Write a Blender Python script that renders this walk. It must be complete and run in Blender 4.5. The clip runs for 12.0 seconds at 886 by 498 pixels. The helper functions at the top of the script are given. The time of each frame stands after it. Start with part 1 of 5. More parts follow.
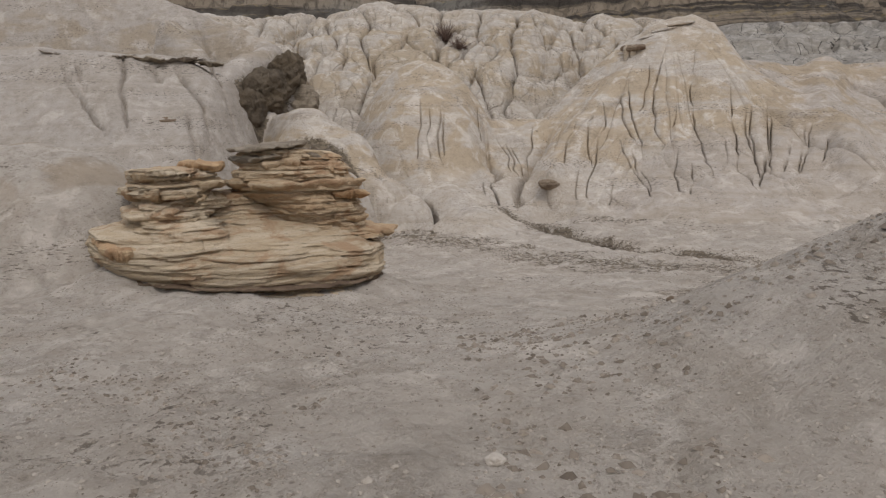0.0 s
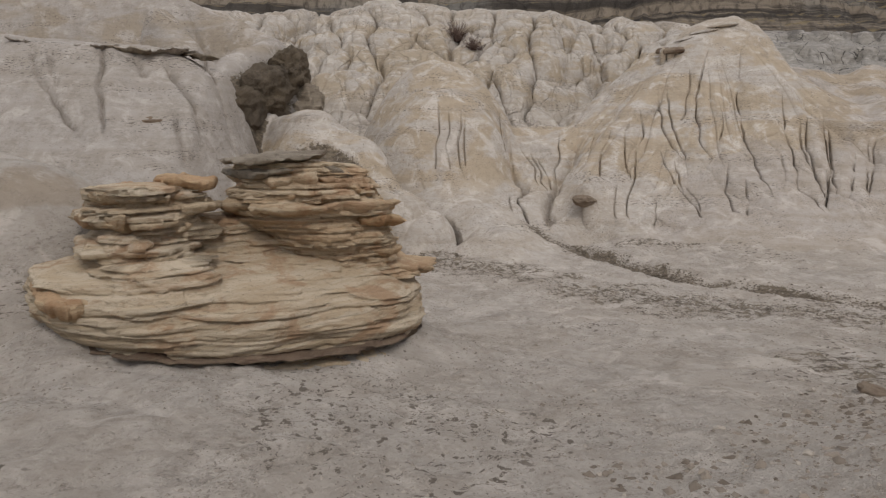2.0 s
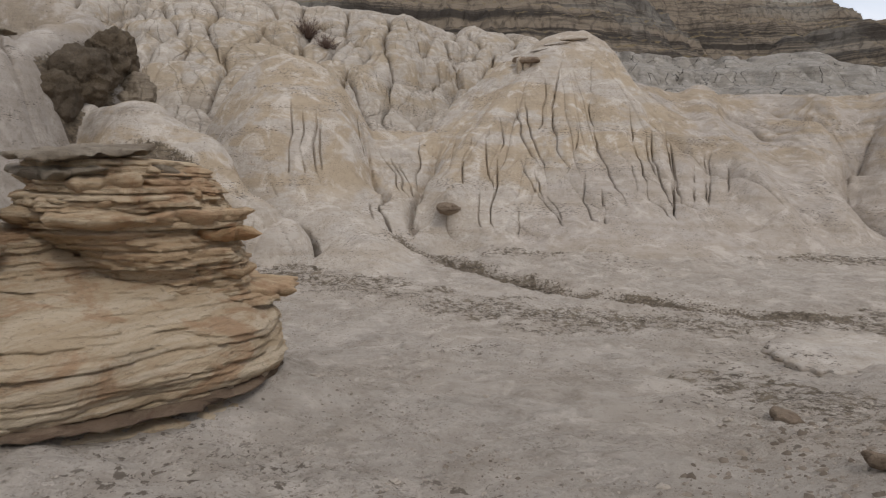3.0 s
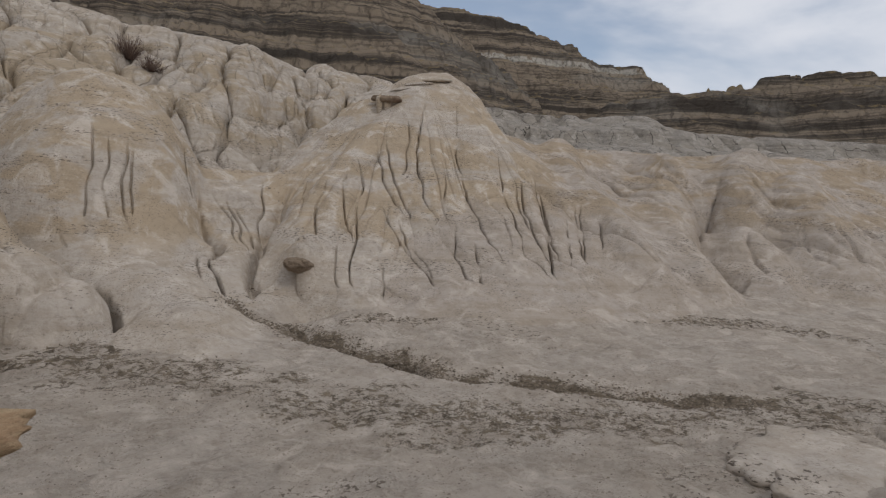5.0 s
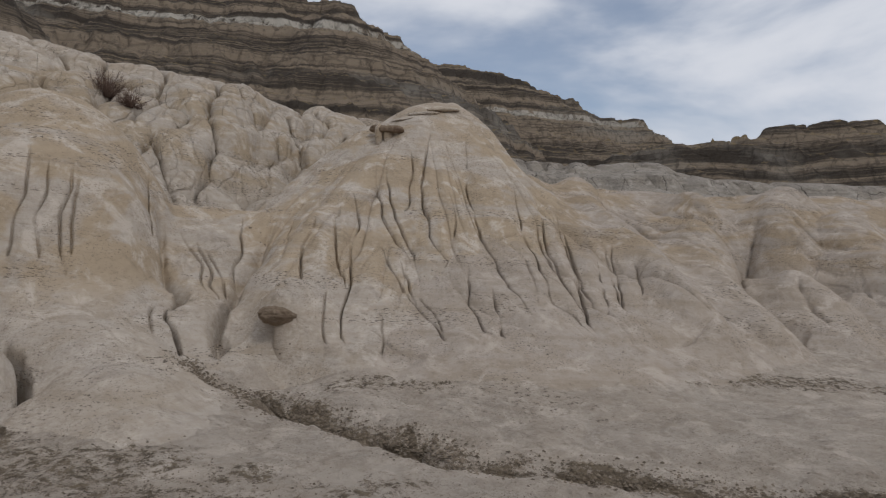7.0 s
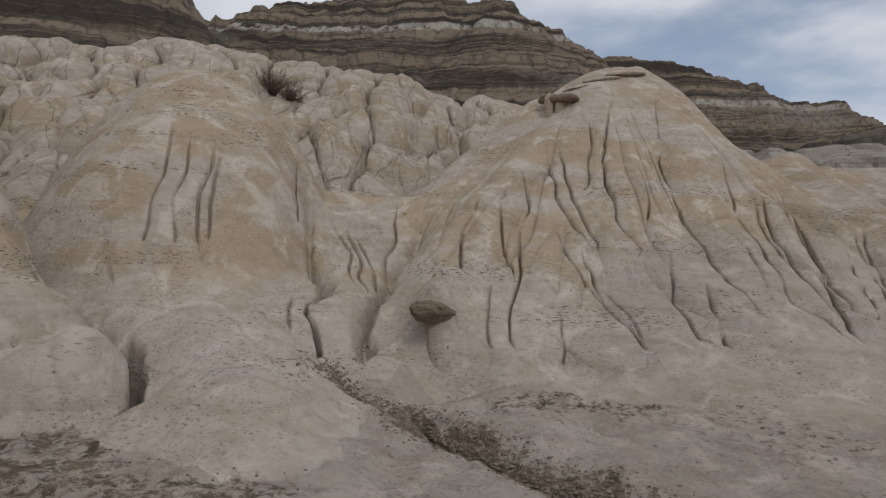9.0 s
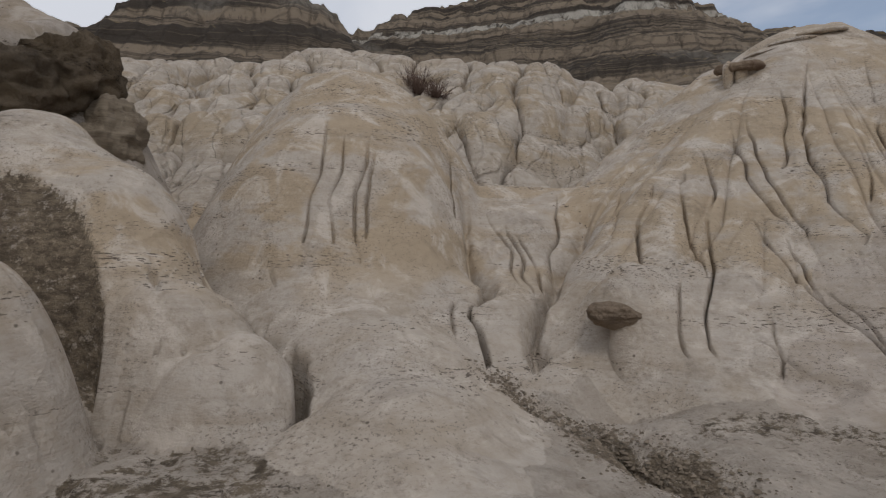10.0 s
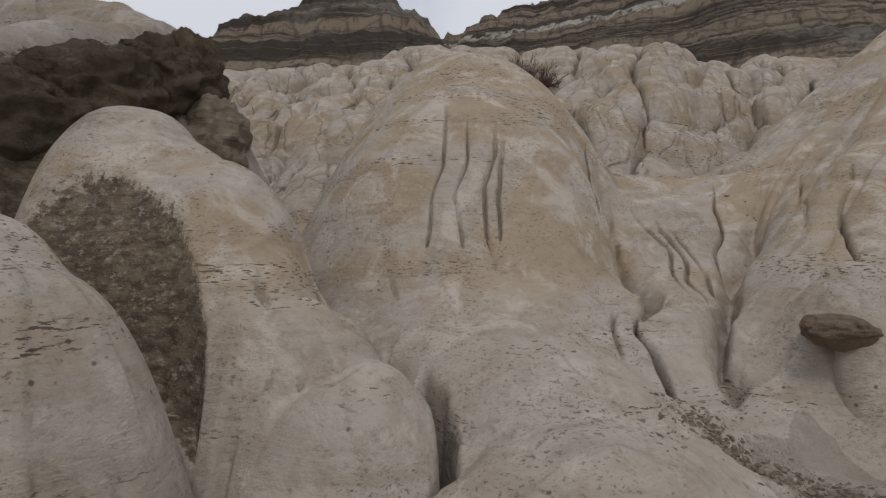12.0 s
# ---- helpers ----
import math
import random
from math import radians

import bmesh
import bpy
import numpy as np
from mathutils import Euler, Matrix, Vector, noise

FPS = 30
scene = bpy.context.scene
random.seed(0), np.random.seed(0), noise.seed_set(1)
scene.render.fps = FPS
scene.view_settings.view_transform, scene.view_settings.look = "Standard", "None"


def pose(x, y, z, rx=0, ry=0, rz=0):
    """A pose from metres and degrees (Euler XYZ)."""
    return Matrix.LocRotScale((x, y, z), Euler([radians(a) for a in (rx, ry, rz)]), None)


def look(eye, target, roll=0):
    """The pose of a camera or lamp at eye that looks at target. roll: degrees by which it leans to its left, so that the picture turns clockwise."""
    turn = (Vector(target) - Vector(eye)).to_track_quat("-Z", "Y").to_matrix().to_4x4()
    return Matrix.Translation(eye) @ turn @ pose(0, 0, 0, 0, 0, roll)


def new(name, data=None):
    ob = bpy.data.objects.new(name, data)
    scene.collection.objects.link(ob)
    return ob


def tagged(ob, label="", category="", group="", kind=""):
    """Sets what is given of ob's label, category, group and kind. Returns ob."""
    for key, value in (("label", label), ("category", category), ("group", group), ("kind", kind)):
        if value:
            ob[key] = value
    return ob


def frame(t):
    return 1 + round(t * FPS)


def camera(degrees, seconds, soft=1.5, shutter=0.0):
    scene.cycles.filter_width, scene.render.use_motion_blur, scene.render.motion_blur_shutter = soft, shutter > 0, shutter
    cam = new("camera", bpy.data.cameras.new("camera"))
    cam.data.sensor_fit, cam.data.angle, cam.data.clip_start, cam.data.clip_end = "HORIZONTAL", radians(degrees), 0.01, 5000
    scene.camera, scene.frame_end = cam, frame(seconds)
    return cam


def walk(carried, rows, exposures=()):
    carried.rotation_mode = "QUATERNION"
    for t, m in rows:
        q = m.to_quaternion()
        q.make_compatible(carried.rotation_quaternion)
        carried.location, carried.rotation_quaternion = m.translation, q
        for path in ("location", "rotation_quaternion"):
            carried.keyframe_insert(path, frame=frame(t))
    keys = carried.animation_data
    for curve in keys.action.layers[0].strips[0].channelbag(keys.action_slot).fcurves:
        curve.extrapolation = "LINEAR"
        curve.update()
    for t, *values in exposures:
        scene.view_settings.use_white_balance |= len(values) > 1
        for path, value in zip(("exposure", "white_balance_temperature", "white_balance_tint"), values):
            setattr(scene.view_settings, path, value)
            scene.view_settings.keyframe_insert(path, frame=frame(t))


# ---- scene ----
# ---------------------------------------------------------------- camera
cam = camera(70.2, 12.0, 1.2, 0.0)
METRES, EYE = 11.76, 2.1
ROWS = [
    (0.0, 0.0, 0.0, 0.0, -0.21, -10.14, 1.19),
    (0.5, -0.0142, 0.0416, 0.0006, 1.12, -9.9, 0.85),
    (1.0, -0.0185, 0.0888, -0.0039, 0.99, -9.94, 0.69),
    (1.5, -0.0391, 0.1273, -0.0034, 1.39, -9.49, 0.43),
    (2.0, -0.0546, 0.164, 0.0054, -0.71, -9.67, 0.15),
    (2.5, -0.0608, 0.2056, -0.0004, -7.5, -9.13, -0.73),
    (3.0, -0.0653, 0.2475, 0.0001, -14.16, -8.97, -1.48),
    (3.5, -0.0634, 0.2909, 0.0012, -23.4, -8.74, -2.72),
    (5.5, -0.0149, 0.4747, -0.0053, -28.2, -2.28, -2.95),
    (6.0, -0.0005, 0.5128, -0.014, -28.09, -0.45, -2.67),
    (6.5, 0.0258, 0.5557, -0.0218, -28.34, 0.68, -2.83),
    (8.5, 0.0849, 0.7215, -0.048, -19.96, 0.95, -2.78),
    (9.0, 0.0952, 0.7617, -0.0516, -13.39, 0.66, -2.62),
    (9.5, 0.0925, 0.7989, -0.0544, -5.2, 0.34, -1.81),
    (10.0, 0.0771, 0.8324, -0.055, -0.73, 0.17, -1.06),
    (10.5, 0.0713, 0.855, -0.0596, 0.87, 0.03, -0.42),
    (11.0, 0.0607, 0.8914, -0.0554, 2.71, 0.05, 0.04),
    (11.5, 0.0448, 0.9186, -0.0547, 3.57, 0.46, 0.48),
    (12.0, 0.0295, 0.9354, -0.0558, 7.58, 0.51, 0.38),
]
walk(cam, [(t, pose(0, 0, EYE) @ pose(METRES * x, METRES * y, METRES * z, 90 + pitch, roll, yaw))
           for t, x, y, z, yaw, pitch, roll in ROWS],
     [(0, -0.96), (2.5, -1.02), (3.5, -1.08), (5.5, -1.44), (8.5, -1.46), (10, -1.47), (12, -1.47)])

# ---------------------------------------------------------------- sky and sun
world = bpy.data.worlds.new("cloudy_sky")
scene.world = world
world.use_nodes = True
wn, wl = world.node_tree.nodes, world.node_tree.links
wn.clear()
w_out = wn.new("ShaderNodeOutputWorld")
w_sky = wn.new("ShaderNodeTexSky")
w_sky.sky_type = "NISHITA"
w_sky.sun_disc = False
SUN_EL, SUN_AZ = radians(52), radians(168)
w_sky.sun_elevation, w_sky.sun_rotation = SUN_EL, SUN_AZ
w_bg = wn.new("ShaderNodeBackground")
w_bg.inputs["Strength"].default_value = 0.085
w_co = wn.new("ShaderNodeTexCoord")
w_map = wn.new("ShaderNodeMapping")
w_map.inputs["Scale"].default_value = (1.1, 1.1, 2.4)
w_map.inputs["Location"].default_value = (0.35, 0.1, 0.0)
w_no = wn.new("ShaderNodeTexNoise")
w_no.inputs["Scale"].default_value = 1.5
w_no.inputs["Detail"].default_value = 7
w_no.inputs["Roughness"].default_value = 0.5
w_no.inputs["Distortion"].default_value = 0.5
w_ra = wn.new("ShaderNodeMapRange")
w_ra.interpolation_type = "SMOOTHSTEP"
w_ra.inputs["From Min"].default_value, w_ra.inputs["From Max"].default_value = 0.35, 0.53
w_ra.inputs["To Min"].default_value = 0.22
w_mix = wn.new("ShaderNodeMix")
w_mix.data_type = "RGBA"
w_mix.inputs["B"].default_value = (20.9, 21.7, 23.7, 1)
wl.new(w_co.outputs["Generated"], w_map.inputs["Vector"])
wl.new(w_map.outputs[0], w_no.inputs["Vector"])
wl.new(w_no.outputs["Fac"], w_ra.inputs["Value"])
wl.new(w_ra.outputs[0], w_mix.inputs["Factor"])
w_air = wn.new("ShaderNodeVectorMath")
w_air.operation = "SCALE"
w_air.inputs["Scale"].default_value = 3.1
wl.new(w_sky.outputs[0], w_air.inputs[0])
wl.new(w_air.outputs[0], w_mix.inputs["A"])
wl.new(w_mix.outputs["Result"], w_bg.inputs["Color"])
wl.new(w_bg.outputs[0], w_out.inputs["Surface"])
sun = new("sun", bpy.data.lights.new("sun", "SUN"))
sun.data.energy, sun.data.angle, sun.data.color = 2.1, radians(11), (1.0, 0.975, 0.945)
sun.matrix_world = look((math.sin(SUN_AZ) * math.cos(SUN_EL) * 50, math.cos(SUN_AZ) * math.cos(SUN_EL) * 50,
                         math.sin(SUN_EL) * 50), (0, 0, 0))


# ---------------------------------------------------------------- materials
def mat(name, base, rough=0.95):
    m = bpy.data.materials.new(name)
    m.use_nodes = True
    b = m.node_tree.nodes["Principled BSDF"]
    b.inputs["Roughness"].default_value = rough
    b.inputs["Base Color"].default_value = (*base, 1)
    b.inputs["Specular IOR Level"].default_value = 0.15
    return m, m.node_tree.nodes, m.node_tree.links, b


def noise_node(n, l, co, scale, detail=6, rough=0.6, distort=0.0):
    t = n.new("ShaderNodeTexNoise")
    t.inputs["Scale"].default_value, t.inputs["Detail"].default_value = scale, detail
    t.inputs["Roughness"].default_value, t.inputs["Distortion"].default_value = rough, distort
    l.new(co, t.inputs["Vector"])
    return t.outputs["Fac"]


def ramp(n, l, fac, lo, hi, to=(0.0, 1.0)):
    r = n.new("ShaderNodeMapRange")
    r.interpolation_type = "SMOOTHSTEP"
    r.inputs["From Min"].default_value, r.inputs["From Max"].default_value = lo, hi
    r.inputs["To Min"].default_value, r.inputs["To Max"].default_value = to
    l.new(fac, r.inputs["Value"])
    return r.outputs[0]


def blend(n, l, fac, a, b, kind="MIX"):
    m = n.new("ShaderNodeMix")
    m.data_type, m.blend_type = "RGBA", kind
    if isinstance(fac, (int, float)):
        m.inputs["Factor"].default_value = fac
    else:
        l.new(fac, m.inputs["Factor"])
    for key, v in (("A", a), ("B", b)):
        if isinstance(v, tuple):
            m.inputs[key].default_value = (*v, 1)
        else:
            l.new(v, m.inputs[key])
    return m.outputs["Result"]


def stretch(n, l, co, s, turn=(0, 0, 0)):
    m = n.new("ShaderNodeMapping")
    m.inputs["Scale"].default_value, m.inputs["Rotation"].default_value = s, turn
    l.new(co, m.inputs["Vector"])
    return m.outputs[0]


def bump(n, l, b, pairs):
    last = None
    for fac, strength, dist in pairs:
        k = n.new("ShaderNodeBump")
        k.inputs["Strength"].default_value, k.inputs["Distance"].default_value = strength, dist
        l.new(fac, k.inputs["Height"])
        if last:
            l.new(last, k.inputs["Normal"])
        last = k.outputs[0]
    l.new(last, b.inputs["Normal"])


def times(n, l, a, v):
    k = n.new("ShaderNodeMath")
    k.operation = "MULTIPLY"
    l.new(a, k.inputs[0])
    if isinstance(v, (int, float)):
        k.inputs[1].default_value = v
    else:
        l.new(v, k.inputs[1])
    return k.outputs[0]


def clay(name, pale, tan, dark, stain=0.5, grit=0.5, strata=0.4, bed=(1.1, 2.0, 3.9, 5.4), relief=1.0, cracks=0.0, size=1.0):
    """Weathered bentonite clay: pale crust, a tan bed between two levels, faint level bands, dark grit and damp stains."""
    m, n, l, b = mat(name, pale)
    co = n.new("ShaderNodeNewGeometry").outputs["Position"]
    sep = n.new("ShaderNodeSeparateXYZ")
    l.new(co, sep.inputs[0])
    drift = noise_node(n, l, stretch(n, l, co, (0.55, 0.55, 1.3)), 1.0, 6, 0.6, 0.5)
    level = times(n, l, ramp(n, l, sep.outputs["Z"], bed[0], bed[1]), ramp(n, l, sep.outputs["Z"], bed[2], bed[3], (1.0, 0.35)))
    big = times(n, l, ramp(n, l, drift, 0.44, 0.56), ramp(n, l, level, 0.0, 1.0, (0.2, 1.0)))
    col = blend(n, l, big, pale, tan)
    band = ramp(n, l, noise_node(n, l, stretch(n, l, co, (0.25, 0.25, 7.0)), 1.0, 7, 0.7, 0.3), 0.45, 0.72)
    col = blend(n, l, times(n, l, band, strata), col, tuple(0.68 * c for c in tan))
    mot = noise_node(n, l, co, 4.0, 9, 0.7)
    col = blend(n, l, ramp(n, l, mot, 0.42, 0.66, (0.0, 0.4)), col, tuple(0.74 * c for c in tan))
    col = blend(n, l, ramp(n, l, noise_node(n, l, co, 2.1, 7, 0.65, 0.6), 0.5, 0.66, (0.0, 0.75)), col,
                tuple(min(1.25 * c, 0.62) for c in pale))
    fine = noise_node(n, l, stretch(n, l, co, (1, 1, 1.8)), 26.0, 6, 0.75)
    patch = ramp(n, l, noise_node(n, l, co, 1.1, 5, 0.65), 0.42, 0.60)
    col = blend(n, l, times(n, l, ramp(n, l, fine, 0.54, 0.62, (0.0, grit)), patch), col, dark)
    pits = n.new("ShaderNodeTexVoronoi")
    pits.inputs["Scale"].default_value = 7.0
    l.new(co, pits.inputs["Vector"])
    pit = times(n, l, ramp(n, l, pits.outputs["Distance"], 0.06, 0.14, (1.0, 0.0)),
                ramp(n, l, noise_node(n, l, co, 0.9, 3), 0.5, 0.6))
    col = blend(n, l, times(n, l, pit, 0.8), col, dark)
    crust = noise_node(n, l, stretch(n, l, co, (1, 1, 1.6)), 11.0, 8, 0.72, 0.3)
    worn_off = ramp(n, l, noise_node(n, l, co, 1.6, 6, 0.65, 0.5), 0.46, 0.58)
    col = blend(n, l, times(n, l, ramp(n, l, crust, 0.5, 0.64, (0.0, 0.3)), worn_off), col, tuple(0.55 * c for c in tan))
    col = blend(n, l, times(n, l, ramp(n, l, crust, 0.36, 0.46, (0.3, 0.0)), worn_off), col, tuple(min(1.3 * c, 0.62) for c in pale))
    dash = ramp(n, l, noise_node(n, l, stretch(n, l, co, (11.0, 11.0, 65.0)), 1.0, 4, 0.6), 0.57, 0.62)
    rows = ramp(n, l, noise_node(n, l, stretch(n, l, co, (0.3, 0.3, 2.6)), 1.0, 3, 0.5), 0.54, 0.6)
    col = blend(n, l, times(n, l, times(n, l, dash, rows), 0.9), col, dark)
    st = ramp(n, l, noise_node(n, l, co, 0.8, 7, 0.72, 0.8), 0.54, 0.72, (0.0, stain))
    col = blend(n, l, st, col, dark)
    split = []
    if cracks:
        edge = n.new("ShaderNodeTexVoronoi")
        edge.feature = "DISTANCE_TO_EDGE"
        edge.inputs["Scale"].default_value = size
        warp = n.new("ShaderNodeVectorMath")
        warp.operation = "MULTIPLY_ADD"
        shift = n.new("ShaderNodeTexNoise")
        shift.inputs["Scale"].default_value, shift.inputs["Detail"].default_value = 0.9 * size, 5
        l.new(co, shift.inputs["Vector"])
        l.new(shift.outputs["Color"], warp.inputs[0])
        warp.inputs[1].default_value = (0.9 / size, 0.9 / size, 0.5 / size)
        l.new(co, warp.inputs[2])
        l.new(stretch(n, l, warp.outputs[0], (1.15, 0.4, 0.35)), edge.inputs["Vector"])
        line = ramp(n, l, edge.outputs["Distance"], 0.0, 0.03)
        col = blend(n, l, times(n, l, ramp(n, l, edge.outputs["Distance"], 0.002, 0.014, (1.0, 0.0)), cracks), col, tuple(0.45 * c for c in dark))
        split = [(line, 0.6, 0.06 / size)]
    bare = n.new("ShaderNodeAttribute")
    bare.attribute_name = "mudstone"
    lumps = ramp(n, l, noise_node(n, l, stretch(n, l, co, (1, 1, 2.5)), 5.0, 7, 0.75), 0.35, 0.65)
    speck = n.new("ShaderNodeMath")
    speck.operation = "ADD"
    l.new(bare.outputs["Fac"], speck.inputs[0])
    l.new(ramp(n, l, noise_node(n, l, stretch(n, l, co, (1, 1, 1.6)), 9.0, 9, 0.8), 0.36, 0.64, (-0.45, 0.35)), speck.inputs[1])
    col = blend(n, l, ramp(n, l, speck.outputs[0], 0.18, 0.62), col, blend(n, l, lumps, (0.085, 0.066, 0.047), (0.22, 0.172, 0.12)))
    l.new(col, b.inputs["Base Color"])
    bump(n, l, b, [(noise_node(n, l, stretch(n, l, co, (0.3, 0.3, 9.0)), 1.0, 6, 0.7), 0.35 * relief, 0.04),
                   (mot, 0.6 * relief, 0.1), (times(n, l, crust, worn_off), 0.5 * relief, 0.05), (fine, 0.6 * relief, 0.025)] + split)
    return m


def sandstone(name, a, c, d):
    """Iron-stained sandstone in thin level beds, each block a little different."""
    m, n, l, b = mat(name, a, 0.9)
    co = n.new("ShaderNodeNewGeometry").outputs["Position"]
    rnd = n.new("ShaderNodeObjectInfo").outputs["Random"]
    beds = noise_node(n, l, stretch(n, l, co, (0.7, 0.7, 14.0), (0.06, 0.04, 0)), 1.0, 8, 0.7, 0.4)
    col = blend(n, l, ramp(n, l, beds, 0.42, 0.58), a, c)
    rust = noise_node(n, l, stretch(n, l, co, (1, 1, 2.2)), 2.2, 7, 0.65, 0.7)
    col = blend(n, l, ramp(n, l, rust, 0.50, 0.64, (0.0, 0.85)), col, d)
    col = blend(n, l, times(n, l, rnd, 0.25), col, (0.40, 0.335, 0.25))
    grain = noise_node(n, l, stretch(n, l, co, (1, 1, 2.5)), 22.0, 7, 0.75)
    col = blend(n, l, ramp(n, l, grain, 0.52, 0.72, (0.0, 0.7)), col, tuple(0.4 * v for v in a))
    l.new(col, b.inputs["Base Color"])
    bump(n, l, b, [(beds, 0.9, 0.08), (rust, 0.5, 0.06), (grain, 0.9, 0.035)])
    return m


def plain_stone(name, a, c):
    m, n, l, b = mat(name, a, 0.9)
    co = n.new("ShaderNodeNewGeometry").outputs["Position"]
    rnd = n.new("ShaderNodeNewGeometry").outputs["Random Per Island"]
    col = blend(n, l, rnd, a, c)
    g = noise_node(n, l, co, 40.0, 5, 0.7)
    col = blend(n, l, ramp(n, l, g, 0.5, 0.75, (0.0, 0.5)), col, tuple(0.5 * v for v in a))
    l.new(col, b.inputs["Base Color"])
    bump(n, l, b, [(g, 0.4, 0.01)])
    return m


PALE, TAN, DARK = (0.432, 0.376, 0.318), (0.39, 0.306, 0.214), (0.085, 0.065, 0.049)
M_HILL = clay("pale_clay", PALE, TAN, DARK, 0.38, 0.7, 0.45, (0.5, 1.6, 4.2, 5.8), 0.7)
M_GROUND = clay("silty_ground", (0.45, 0.387, 0.323), (0.355, 0.28, 0.205), (0.14, 0.11, 0.083), 0.36, 0.6, 0.0, relief=1.35)
M_BACK = clay("white_clay", (0.42, 0.366, 0.308), (0.36, 0.285, 0.2), DARK, 0.2, 0.3, 0.4, (3.0, 4.0, 6.5, 7.5), 0.8, 0.12, 1.1)
M_TAN = clay("tan_grey_clay", (0.385, 0.33, 0.278), (0.345, 0.268, 0.186), DARK, 0.4, 0.7, 0.45, (1.5, 2.6, 4.6, 5.8), 0.7)
M_SIDE = clay("smooth_pale_clay", (0.375, 0.325, 0.277), (0.325, 0.262, 0.195), DARK, 0.2, 0.3, 0.3, (4.2, 4.6, 5.5, 6.5))
M_LEDGE = sandstone("brown_ledge", (0.25, 0.197, 0.142), (0.32, 0.258, 0.19), (0.18, 0.135, 0.095))
M_ROCK = sandstone("banded_sandstone", (0.52, 0.35, 0.2), (0.61, 0.465, 0.305), (0.41, 0.225, 0.11))
M_BOWL = sandstone("pale_sandstone", (0.51, 0.375, 0.235), (0.61, 0.485, 0.34), (0.42, 0.25, 0.135))
M_RUST = sandstone("rusty_sandstone", (0.5, 0.31, 0.165), (0.57, 0.4, 0.235), (0.38, 0.2, 0.094))
M_CAP = sandstone("brown_caprock", (0.16, 0.107, 0.07), (0.235, 0.165, 0.11), (0.13, 0.072, 0.045))
M_PEBBLE = plain_stone("pebbles", (0.19, 0.152, 0.117), (0.36, 0.305, 0.245))
M_CLOD = plain_stone("clay_clods", (0.12, 0.092, 0.068), (0.28, 0.225, 0.172))
M_CHIP = plain_stone("dark_chips", (0.10, 0.077, 0.055), (0.24, 0.19, 0.14))
M_TWIG = plain_stone("dry_twigs", (0.075, 0.045, 0.035), (0.15, 0.10, 0.075))
M_GREY = clay("grey_clay", (0.36, 0.322, 0.278), (0.3, 0.255, 0.2), (0.08, 0.066, 0.054), 0.4, 0.4, 0.7, relief=2.0, cracks=0.85, size=0.95)
M_MUD = clay("dark_mudstone", (0.15, 0.115, 0.08), (0.13, 0.095, 0.06), (0.04, 0.03, 0.022), 0.6, 0.8, 0.3, relief=2.0)


